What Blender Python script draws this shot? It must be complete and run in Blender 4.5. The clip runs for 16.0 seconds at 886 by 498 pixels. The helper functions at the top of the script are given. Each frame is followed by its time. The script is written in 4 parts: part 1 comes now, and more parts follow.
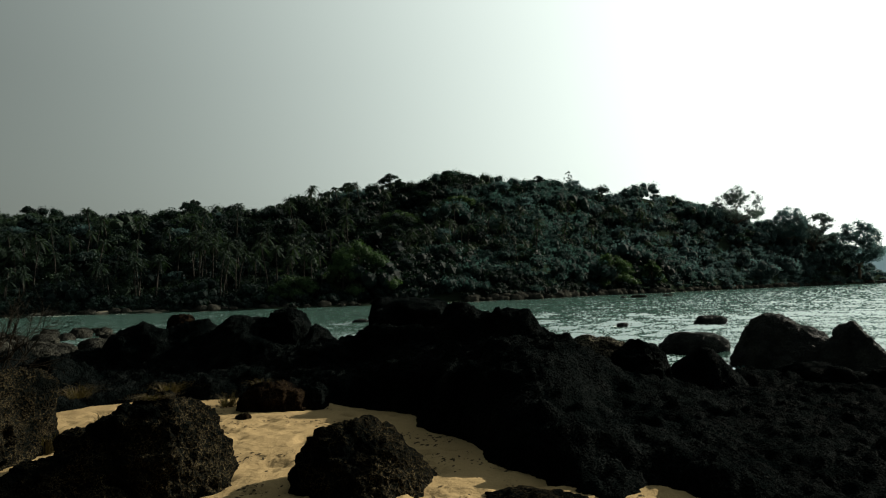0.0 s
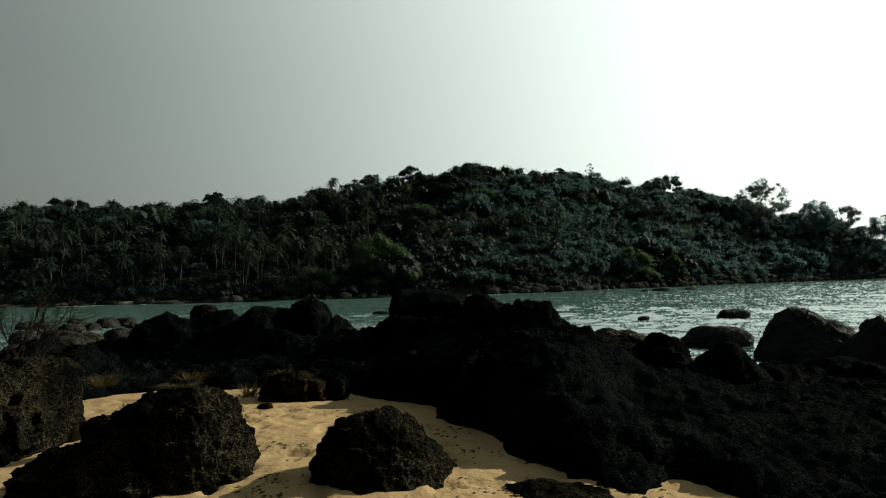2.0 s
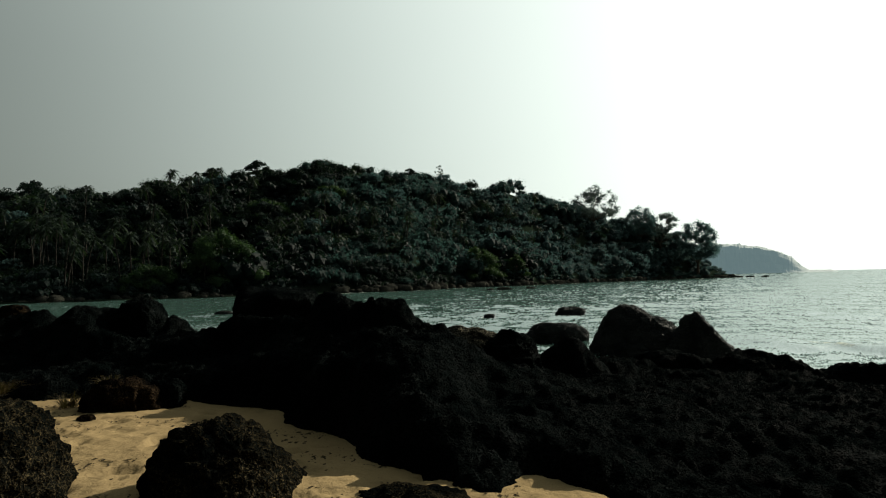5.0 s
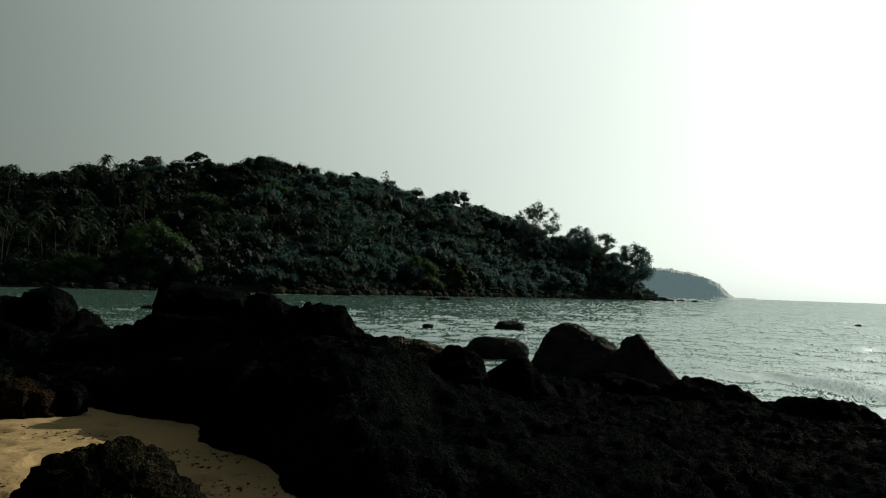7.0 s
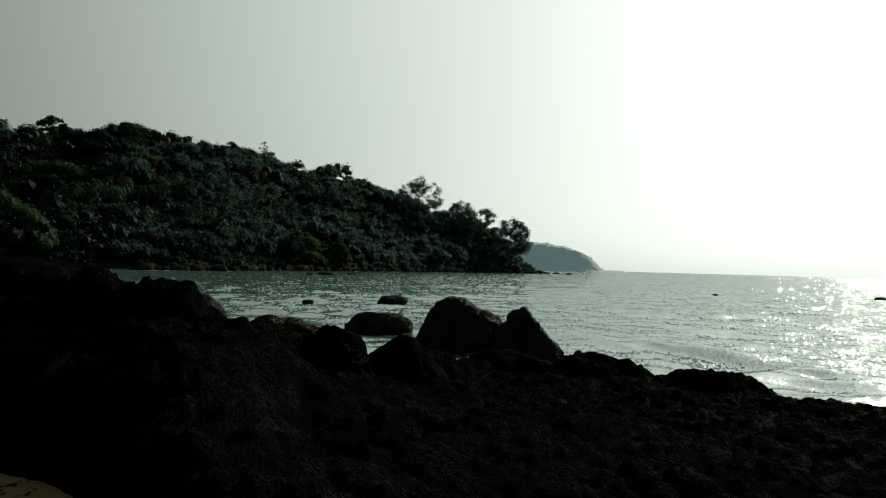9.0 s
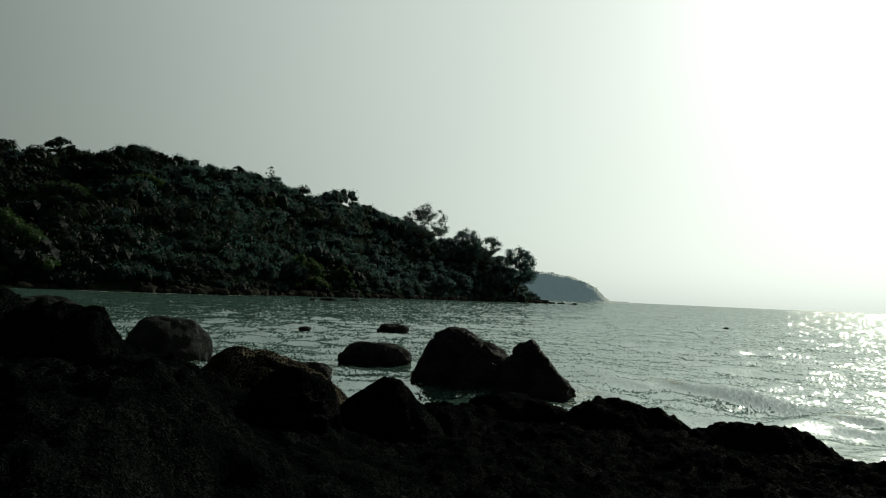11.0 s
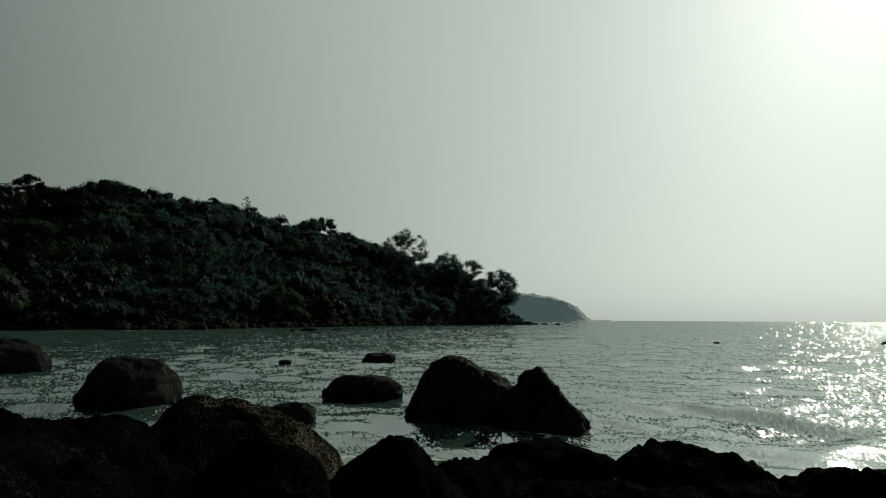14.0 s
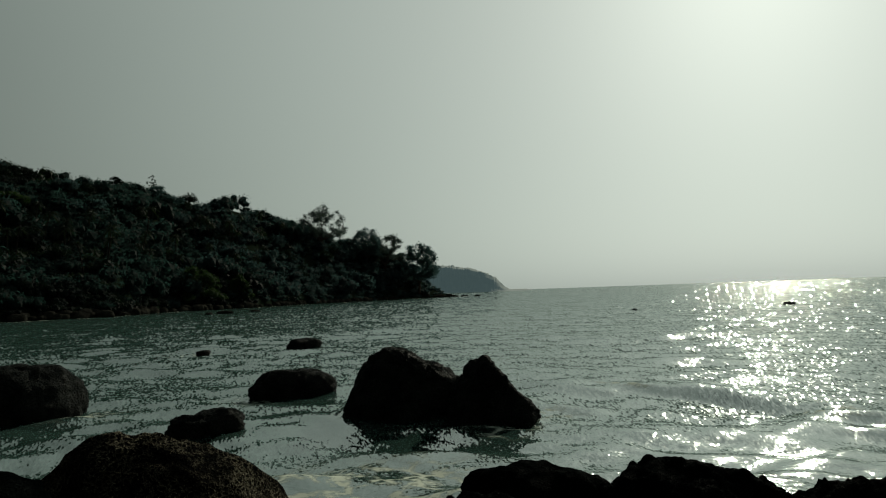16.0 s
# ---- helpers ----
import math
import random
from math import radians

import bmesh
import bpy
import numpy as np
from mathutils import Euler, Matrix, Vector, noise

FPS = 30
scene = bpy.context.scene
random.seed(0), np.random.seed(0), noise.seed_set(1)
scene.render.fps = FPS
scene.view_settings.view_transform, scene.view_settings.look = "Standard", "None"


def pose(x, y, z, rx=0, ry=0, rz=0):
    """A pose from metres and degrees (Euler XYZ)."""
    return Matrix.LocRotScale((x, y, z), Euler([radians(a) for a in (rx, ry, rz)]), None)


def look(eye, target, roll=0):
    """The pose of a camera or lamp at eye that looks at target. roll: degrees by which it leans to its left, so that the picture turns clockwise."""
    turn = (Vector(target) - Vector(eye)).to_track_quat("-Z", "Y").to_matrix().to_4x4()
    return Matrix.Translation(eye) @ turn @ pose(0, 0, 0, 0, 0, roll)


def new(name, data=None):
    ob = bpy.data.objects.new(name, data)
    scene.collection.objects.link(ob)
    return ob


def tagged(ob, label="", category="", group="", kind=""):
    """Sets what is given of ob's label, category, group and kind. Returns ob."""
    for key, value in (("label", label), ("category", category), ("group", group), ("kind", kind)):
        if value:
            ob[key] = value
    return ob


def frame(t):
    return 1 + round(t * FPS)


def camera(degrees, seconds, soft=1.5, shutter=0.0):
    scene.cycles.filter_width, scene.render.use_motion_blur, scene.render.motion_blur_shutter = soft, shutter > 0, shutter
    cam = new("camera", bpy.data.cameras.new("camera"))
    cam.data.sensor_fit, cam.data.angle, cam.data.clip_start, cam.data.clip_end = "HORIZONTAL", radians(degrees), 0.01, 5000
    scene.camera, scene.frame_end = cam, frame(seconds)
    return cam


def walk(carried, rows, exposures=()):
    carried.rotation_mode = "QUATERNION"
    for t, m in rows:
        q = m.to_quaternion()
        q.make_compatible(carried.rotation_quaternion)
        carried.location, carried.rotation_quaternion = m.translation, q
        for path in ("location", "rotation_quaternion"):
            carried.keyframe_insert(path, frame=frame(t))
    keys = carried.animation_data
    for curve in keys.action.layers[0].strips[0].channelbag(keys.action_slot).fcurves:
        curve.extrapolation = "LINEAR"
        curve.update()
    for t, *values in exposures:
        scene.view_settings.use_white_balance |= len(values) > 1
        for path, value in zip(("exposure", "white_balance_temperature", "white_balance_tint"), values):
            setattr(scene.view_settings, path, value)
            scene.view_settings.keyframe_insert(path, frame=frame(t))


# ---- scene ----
# ---- camera and its walk ----
cam = camera(66.45, 16.0, 1.1)
PATH = [
    (0.0, (0.000, -0.000, 2.900), -0.001, 3.611, -1.878),
    (0.5, (0.001, 0.022, 2.899), -0.527, 3.136, -1.412),
    (1.0, (-0.024, 0.030, 2.896), 0.313, 2.981, -1.619),
    (1.5, (-0.013, 0.015, 2.892), 1.420, 3.147, -1.459),
    (2.0, (-0.006, 0.014, 2.894), 1.728, 3.017, -1.577),
    (2.5, (-0.010, 0.046, 2.893), 1.671, 3.160, -1.621),
    (3.0, (-0.012, 0.065, 2.898), 1.062, 3.144, -1.349),
    (3.5, (-0.002, 0.077, 2.897), -0.890, 3.630, -0.675),
    (4.0, (-0.007, 0.118, 2.896), -4.546, 3.772, -0.770),
    (4.5, (-0.029, 0.167, 2.886), -8.204, 3.887, -1.408),
    (5.0, (-0.044, 0.294, 2.870), -10.951, 2.601, -1.459),
    (7.5, (0.075, 1.328, 2.890), -16.610, 3.257, 1.813),
    (8.0, (0.220, 1.529, 2.876), -17.030, 1.861, 1.177),
    (8.5, (0.273, 1.772, 2.856), -18.080, 2.235, 1.167),
    (9.0, (0.475, 2.330, 2.843), -25.868, 1.460, 1.570),
    (11.5, (1.444, 4.113, 2.838), -25.680, 4.830, 2.838),
    (12.0, (1.474, 4.437, 2.917), -30.908, 6.961, 2.076),
    (12.5, (1.744, 5.178, 2.886), -27.182, 10.085, 0.999),
    (13.0, (1.771, 5.374, 2.838), -29.475, 9.569, 0.811),
    (13.5, (1.903, 5.712, 2.873), -31.516, 5.688, 0.643),
    (14.0, (1.949, 5.971, 2.834), -27.025, 5.949, 0.285),
    (14.5, (2.097, 6.215, 3.059), -29.639, 3.674, 3.157),
    (15.0, (2.157, 6.647, 3.107), -31.087, 5.656, 2.557),
    (15.5, (2.193, 7.033, 3.173), -33.969, 5.278, 0.559),
    (16.0, (2.159, 7.413, 3.244), -33.934, 3.612, -2.006),
]


def aim(eye, yaw, pitch, roll):
    y, p = radians(yaw), radians(pitch)
    ahead = Vector((-math.sin(y) * math.cos(p), math.cos(y) * math.cos(p), math.sin(p)))
    return look(Vector(eye), Vector(eye) + ahead, roll)


EXPOSURES = [(0.0, 1.41, 6500, 9), (3.5, 1.41, 6500, 8), (5.0, 1.11, 6500, 8), (7.5, 0.73, 6500, 6), (9.0, 0.62, 6500, 5), (11.5, 0.26, 6500, 4), (12.5, -0.16, 6500, 2), (13.5, -0.16, 6500, 2), (14.5, 0.04, 6500, 3), (15.2, -0.24, 6500, 2), (16.0, -0.3, 6500, 2)]
walk(cam, [(t, aim(eye, yaw, pitch, roll)) for t, eye, yaw, pitch, roll in PATH], EXPOSURES)

# ---- daylight: hazy sky and a low sun over the sea ----
SUN_AZ, SUN_EL = 60.5, 26.5
world = bpy.data.worlds.new("sky")
scene.world = world
world.use_nodes = True
wn, wl = world.node_tree.nodes, world.node_tree.links
sky = wn.new("ShaderNodeTexSky")
sky.sky_type = "NISHITA"
sky.sun_disc = False
sky.sun_elevation, sky.sun_rotation = radians(SUN_EL), radians(SUN_AZ)
sky.altitude, sky.air_density, sky.dust_density, sky.ozone_density = 0.0, 2.0, 2.2, 1.0
soften = wn.new("ShaderNodeHueSaturation")
soften.inputs["Saturation"].default_value, soften.inputs["Value"].default_value = 0.16, 0.2
wl.new(sky.outputs[0], soften.inputs["Color"])
# thick sea haze scatters the sunlight forwards: a glow that fades evenly with the angle from the sun
way = wn.new("ShaderNodeTexCoord").outputs["Generated"]
az, el = radians(SUN_AZ), radians(SUN_EL)
sun_way = Vector((math.sin(az) * math.cos(el), math.cos(az) * math.cos(el), math.sin(el)))
facing = wn.new("ShaderNodeVectorMath")
facing.operation = "DOT_PRODUCT"
facing.inputs[1].default_value = sun_way
wl.new(way, facing.inputs[0])


def sky_math(op, a, b):
    n = wn.new("ShaderNodeMath")
    n.operation = op
    wl.new(a, n.inputs[0])
    n.inputs[1].default_value = b
    return n.outputs[0]


off_sun = sky_math("ARCCOSINE", facing.outputs["Value"], 0.0)
broad = sky_math("POWER", sky_math("MULTIPLY", off_sun, 1 / 1.05), 2.49)
broad = sky_math("MULTIPLY", sky_math("EXPONENT", sky_math("MULTIPLY", broad, -1.0), 0.0), 7.2)
core = sky_math("MULTIPLY", sky_math("EXPONENT", sky_math("MULTIPLY", off_sun, -1 / 0.15), 0.0), 1.4)
glow = sky_math("ADD", broad, 0.0)
wl.new(core, glow.node.inputs[1])
near_sun = sky_math("EXPONENT", sky_math("MULTIPLY", off_sun, -1 / 0.7), 0.0)
tint = wn.new("ShaderNodeMix")
tint.data_type = "RGBA"
tint.inputs[6].default_value, tint.inputs[7].default_value = (0.84, 1.0, 0.925, 1.0), (1.03, 1.0, 0.975, 1.0)
wl.new(near_sun, tint.inputs[0])
scattered = wn.new("ShaderNodeVectorMath")
scattered.operation = "SCALE"
wl.new(tint.outputs[2], scattered.inputs[0])
wl.new(glow, scattered.inputs["Scale"])
total = wn.new("ShaderNodeVectorMath")
total.operation = "ADD"
cooled = wn.new("ShaderNodeVectorMath")
cooled.operation = "MULTIPLY"
cooled.inputs[1].default_value = (0.90, 1.0, 0.94)
wl.new(soften.outputs[0], cooled.inputs[0])
wl.new(cooled.outputs[0], total.inputs[0])
wl.new(scattered.outputs[0], total.inputs[1])
wl.new(total.outputs[0], wn["Background"].inputs["Color"])
wn["Background"].inputs["Strength"].default_value = 0.07

sun_data = bpy.data.lights.new("sun", "SUN")
sun_data.energy, sun_data.angle, sun_data.color = 5.0, radians(0.6), (1.0, 0.92, 0.76)
sun = new("sun", sun_data)
sun.matrix_world = look(sun_way * 100, (0, 0, 0))

# ---- numbers from noise ----
def lattice(i, j, k, seed):
    h = (i * 374761393 + j * 668265263 + k * 2147483647 + seed * 974634521) & 0xFFFFFFFF
    h = ((h ^ (h >> 13)) * 1274126177) & 0xFFFFFFFF
    h = ((h ^ (h >> 16)) * 2246822519) & 0xFFFFFFFF
    return ((h ^ (h >> 15)) & 0xFFFFFF) / float(0x7FFFFF) - 1.0


def vnoise(p, seed=0):
    """Smooth noise of about -1 to 1 at the rows of p."""
    q = np.floor(p).astype(np.int64)
    f = p - q
    f = f * f * f * (f * (f * 6 - 15) + 10)
    out = 0.0
    for a in (0, 1):
        for b in (0, 1):
            for c in (0, 1):
                w = (f[:, 0] if a else 1 - f[:, 0]) * (f[:, 1] if b else 1 - f[:, 1]) * (f[:, 2] if c else 1 - f[:, 2])
                out = out + w * lattice(q[:, 0] + a, q[:, 1] + b, q[:, 2] + c, seed)
    return out


def fbm(p, octaves=4, seed=0, gain=0.5):
    out, amp = 0.0, 1.0
    for n in range(octaves):
        out = out + amp * vnoise(p * 2.03**n + 17.3 * n, seed + n)
        amp *= gain
    return out


def ridged(p, octaves=3, seed=0, gain=0.55):
    out, amp = 0.0, 1.0
    for n in range(octaves):
        out = out + amp * (1 - 2 * np.abs(vnoise(p * 2.07**n + 9.1 * n, seed + n)))
        amp *= gain
    return out


def smooth01(t):
    t = np.clip(t, 0, 1)
    return t * t * (3 - 2 * t)


# ---- mesh helpers ----
def mesh_of(name, verts, faces, smooth=True):
    me = bpy.data.meshes.new(name)
    faces = np.asarray(faces)
    n, k = faces.shape
    me.vertices.add(len(verts))
    me.vertices.foreach_set("co", np.asarray(verts, np.float32).ravel())
    me.loops.add(n * k)
    me.loops.foreach_set("vertex_index", faces.astype(np.int32).ravel())
    me.polygons.add(n)
    me.polygons.foreach_set("loop_start", np.arange(0, n * k, k, dtype=np.int32))
    me.polygons.foreach_set("use_smooth", np.full(n, smooth, dtype=bool))
    me.update(calc_edges=True)
    me.validate()
    return me


def thing(name, me, material, label="", category="", group="", kind=""):
    ob = new(name, me)
    if me is not None and not me.materials:
        me.materials.append(material)
    return tagged(ob, label, category, group, kind)


def part(name, me, material, parent, label=""):
    ob = new(name, me)
    if not me.materials:
        me.materials.append(material)
    ob.parent = parent
    return tagged(ob, label)


def grid_faces(rows, cols):
    a = (np.arange(rows - 1)[:, None] * cols + np.arange(cols - 1)[None, :]).ravel()
    return np.stack([a, a + 1, a + cols + 1, a + cols], 1)


def ico(level):
    bm = bmesh.new()
    bmesh.ops.create_icosphere(bm, subdivisions=level, radius=1.0)
    v = np.array([x.co[:] for x in bm.verts])
    f = np.array([[x.index for x in g.verts] for g in bm.faces])
    bm.free()
    return v, f


ICO = {n: ico(n) for n in (1, 2, 3, 4, 5, 6)}


# ---- materials ----
class Mat:
    """A node material with short ways to add nodes."""

    def __init__(self, name):
        self.m = bpy.data.materials.new(name)
        self.m.use_nodes = True
        self.t = self.m.node_tree
        self.b = self.t.nodes["Principled BSDF"]
        self.co = self.t.nodes.new("ShaderNodeTexCoord").outputs["Object"]

    def link(self, a, b):
        self.t.links.new(a, b)

    def noise(self, scale, detail=4.0, rough=0.6, stretch=None):
        n = self.t.nodes.new("ShaderNodeTexNoise")
        n.inputs["Scale"].default_value, n.inputs["Detail"].default_value, n.inputs["Roughness"].default_value = scale, detail, rough
        src = self.co
        if stretch:
            mp = self.t.nodes.new("ShaderNodeMapping")
            mp.inputs["Scale"].default_value = stretch
            self.link(self.co, mp.inputs["Vector"])
            src = mp.outputs[0]
        self.link(src, n.inputs["Vector"])
        return n.outputs["Fac"]

    def cells(self, scale, feature="F1", warp=0.0):
        n = self.t.nodes.new("ShaderNodeTexVoronoi")
        n.feature = feature
        n.inputs["Scale"].default_value = scale
        src = self.co
        if warp:
            w = self.t.nodes.new("ShaderNodeTexNoise")
            w.inputs["Scale"].default_value, w.inputs["Detail"].default_value = 0.9 * scale, 3.0
            self.link(self.co, w.inputs["Vector"])
            push = self.t.nodes.new("ShaderNodeVectorMath")
            push.operation = "MULTIPLY_ADD"
            push.inputs[1].default_value = (warp / scale,) * 3
            self.link(w.outputs["Color"], push.inputs[0])
            self.link(self.co, push.inputs[2])
            src = push.outputs[0]
        self.link(src, n.inputs["Vector"])
        return n.outputs["Distance"]

    def ramp(self, fac, stops):
        n = self.t.nodes.new("ShaderNodeValToRGB")
        e = n.color_ramp.elements
        e[0].position, e[0].color = stops[0][0], (*stops[0][1], 1)
        e[1].position, e[1].color = stops[-1][0], (*stops[-1][1], 1)
        for pos, col in stops[1:-1]:
            e.new(pos).color = (*col, 1)
        self.link(fac, n.inputs[0])
        return n.outputs[0]

    def mix(self, fac, a, b, kind="MIX"):
        n = self.t.nodes.new("ShaderNodeMix")
        n.data_type, n.blend_type = "RGBA", kind
        for k, v in ((0, fac), (6, a), (7, b)):
            if isinstance(v, (int, float)):
                n.inputs[k].default_value = v
            elif isinstance(v, tuple):
                n.inputs[k].default_value = (*v, 1)
            else:
                self.link(v, n.inputs[k])
        return n.outputs[2]

    def math(self, op, a, b):
        n = self.t.nodes.new("ShaderNodeMath")
        n.operation = op
        for k, v in ((0, a), (1, b)):
            if isinstance(v, (int, float)):
                n.inputs[k].default_value = v
            else:
                self.link(v, n.inputs[k])
        return n.outputs[0]

    def bump(self, height, strength, depth, before=None):
        n = self.t.nodes.new("ShaderNodeBump")
        n.inputs["Strength"].default_value, n.inputs["Distance"].default_value = strength, depth
        self.link(height, n.inputs["Height"])
        if before is not None:
            self.link(before, n.inputs["Normal"])
        self.link(n.outputs[0], self.b.inputs["Normal"])
        return n.outputs[0]

    def tone(self):
        """A value that differs from object to object."""
        return self.t.nodes.new("ShaderNodeObjectInfo").outputs["Random"]

    def island(self):
        return self.t.nodes.new("ShaderNodeNewGeometry").outputs["Random Per Island"]

    def colour(self, c):
        self.link(c, self.b.inputs["Base Color"])

    def set(self, **kw):
        for k, v in kw.items():
            s = self.b.inputs[k.replace("_", " ")]
            if isinstance(v, (int, float, tuple)):
                s.default_value = v
            else:
                self.link(v, s)


def rock_material(name, dark, brown, pale, rough, grain, gloss, speck=0.5):
    """Pitted stone: a worm-eaten net of ridges round small holes, with pale crust on some of the ridges; on ROCK this
    pale colour imitates sun glints.
    """
    k = Mat(name)
    stain = k.noise(1.3, 5, 0.65)
    fine = k.noise(60.0 * grain, 5, 0.7)
    net = k.cells(13.0 * grain, "DISTANCE_TO_EDGE", 1.8)
    pits = k.ramp(net, [(0.0, (1, 1, 1)), (0.12, (0.55,) * 3), (0.5, (0, 0, 0))])
    small = k.cells(38.0 * grain, "F1", 1.2)
    base = k.mix(k.ramp(stain, [(0.42, (0, 0, 0)), (0.62, (1, 1, 1))]), dark, brown)
    rim = k.math("MULTIPLY", k.ramp(net, [(0.03, (1, 1, 1)), (0.17, (0, 0, 0))]), k.ramp(fine, [(0.46, (0, 0, 0)), (0.60, (1, 1, 1))]))
    where = k.ramp(k.noise(1.7, 6, 0.7), [(0.42, (0, 0, 0)), (0.64, (1, 1, 1))])
    base = k.mix(k.math("MULTIPLY", k.math("MULTIPLY", rim, where), speck), base, pale)
    k.colour(base)
    k.set(Specular_IOR_Level=k.math("MULTIPLY", k.ramp(k.noise(3.7, 4, 0.6), [(0.44, (0, 0, 0)), (0.66, (1, 1, 1))]), gloss))
    k.set(Roughness=k.ramp(k.noise(6.0, 4), [(0.35, (rough - 0.12,) * 3), (0.65, (rough + 0.12,) * 3)]))
    n = k.bump(pits, 1.0, 0.06 / grain)
    n = k.bump(small, 1.0, 0.014 / grain, n)
    k.bump(fine, 1.0, 0.004 / grain, n)
    return k.m


# the outcrop's pale ridge specks are sun glints put into the base colour
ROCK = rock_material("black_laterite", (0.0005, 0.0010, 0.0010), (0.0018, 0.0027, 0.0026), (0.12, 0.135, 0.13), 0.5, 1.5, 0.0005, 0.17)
CRUST_ROCK = rock_material("crusted_laterite", (0.0012, 0.0016, 0.0015), (0.0042, 0.0044, 0.0034), (0.16, 0.125, 0.068), 0.6, 1.5, 0.0, 0.5)
LICHEN_ROCK = rock_material("lichen_laterite", (0.0028, 0.003, 0.003), (0.0065, 0.0063, 0.0055), (0.36, 0.33, 0.24), 0.6, 1.2, 0.0, 1.0)
RED_ROCK = rock_material("rusty_laterite", (0.0018, 0.0017, 0.0015), (0.006, 0.0042, 0.003), (0.10, 0.068, 0.036), 0.65, 1.6, 0.0, 0.6)
WET_ROCK = rock_material("wet_basalt", (0.0075, 0.0090, 0.0092), (0.017, 0.0190, 0.0186), (0.13, 0.135, 0.115), 0.5, 0.9, 0.008, 0.4)
SHORE_ROCK = rock_material("grey_shore_rock", (0.009, 0.0095, 0.0085), (0.024, 0.024, 0.020), (0.09, 0.088, 0.07), 0.7, 0.4, 0.0)


def sand_material():
    k = Mat("dry_sand")
    a = k.mix(k.ramp(k.noise(0.9, 5), [(0.35, (0, 0, 0)), (0.65, (1, 1, 1))]), (0.150, 0.107, 0.051), (0.12, 0.085, 0.040))
    a = k.mix(k.ramp(k.noise(14.0, 5, 0.7), [(0.58, (0, 0, 0)), (0.72, (1, 1, 1))]), a, (0.11, 0.08, 0.042))
    a = k.mix(0.25, a, k.ramp(k.noise(220.0, 2), [(0.3, (0.10, 0.075, 0.04)), (0.7, (0.27, 0.21, 0.13))]))
    k.colour(a)
    k.set(Roughness=0.92, Specular_IOR_Level=0.0)
    n = k.bump(k.noise(7.0, 5, 0.65), 0.7, 0.04)
    k.bump(k.noise(160.0, 2), 0.3, 0.004, n)
    return k.m


SAND = sand_material()


def water_material():
    k = Mat("sea_water")
    t = k.t

    def reads(name, out):
        a = t.nodes.new("ShaderNodeAttribute")
        a.attribute_name = name
        return a.outputs[out]

    def vec(op, a, b):
        v = t.nodes.new("ShaderNodeVectorMath")
        v.operation = op
        for slot, x in ((0, a), (1, b)):
            if isinstance(x, tuple):
                v.inputs[slot].default_value = x
            else:
                k.link(x, v.inputs[slot])
        return v.outputs[0]

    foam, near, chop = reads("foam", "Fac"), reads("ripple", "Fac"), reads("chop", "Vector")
    # foam lies in threads round open cells
    lace = k.ramp(k.cells(1.3, "DISTANCE_TO_EDGE", 1.5), [(0.0, (1, 1, 1)), (0.05, (0.75, 0.75, 0.75)), (0.16, (0, 0, 0))])
    lace = k.math("MULTIPLY", lace, k.ramp(k.noise(2.6, 5, 0.7), [(0.40, (0, 0, 0)), (0.58, (1, 1, 1))]))
    lace = k.math("MAXIMUM", lace, k.ramp(k.noise(1.1, 6, 0.7), [(0.60, (0, 0, 0)), (0.72, (0.8, 0.8, 0.8))]))
    white = k.math("MINIMUM", k.math("MULTIPLY", foam, lace), 1.0)
    deep = k.mix(k.noise(0.05, 3), (0.016, 0.034, 0.029), (0.022, 0.043, 0.037))
    body = k.mix(white, k.mix(near, deep, (0.007, 0.019, 0.012)), (0.34, 0.37, 0.32))
    # wind waves run towards the shore: coordinates along the crests and across them
    turned = t.nodes.new("ShaderNodeMapping")
    turned.inputs["Rotation"].default_value = (0, 0, radians(38))
    k.link(k.co, turned.inputs["Vector"])

    def ripples(scale, stretch, detail=2.0):
        c = t.nodes.new("ShaderNodeTexNoise")
        c.noise_dimensions = "2D"
        c.inputs["Scale"].default_value, c.inputs["Detail"].default_value, c.inputs["Distortion"].default_value = scale, detail, 0.6
        k.link(vec("MULTIPLY", turned.outputs[0], (stretch, 1.0, 0.0)), c.inputs["Vector"])
        return c.outputs["Fac"]

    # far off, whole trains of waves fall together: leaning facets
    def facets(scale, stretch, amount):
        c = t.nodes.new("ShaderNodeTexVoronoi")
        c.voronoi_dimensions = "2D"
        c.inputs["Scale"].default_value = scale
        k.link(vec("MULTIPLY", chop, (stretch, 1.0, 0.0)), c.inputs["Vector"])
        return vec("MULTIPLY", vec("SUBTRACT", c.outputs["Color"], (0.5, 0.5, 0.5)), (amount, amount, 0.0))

    split = t.nodes.new("ShaderNodeSeparateXYZ")
    k.link(chop, split.inputs[0])
    away = t.nodes.new("ShaderNodeCombineXYZ")
    gust = k.ramp(k.noise(0.16, 3, 0.6, (1.0, 1.6, 1.0)), [(0.38, (0.35,) * 3), (0.62, (1, 1, 1))])
    strength = k.math("MULTIPLY", split.outputs[2], gust)
    for slot in range(3):
        k.link(strength, away.inputs[slot])
    lean = vec("MULTIPLY", vec("ADD", facets(6.6, 0.4, 0.36), facets(2.8, 0.36, 0.14)), away.outputs[0])
    unit = t.nodes.new("ShaderNodeVectorMath")
    unit.operation = "NORMALIZE"
    k.link(vec("ADD", t.nodes.new("ShaderNodeNewGeometry").outputs["Normal"], lean), unit.inputs[0])
    n = k.bump(k.math("MULTIPLY", ripples(0.8, 0.6), near), 1.0, 0.3, unit.outputs[0])
    n = k.bump(k.math("MULTIPLY", ripples(2.2, 0.6), near), 1.0, 0.10, n)
    n = k.bump(k.math("MULTIPLY", ripples(8.0, 0.6), near), 1.0, 0.03, n)
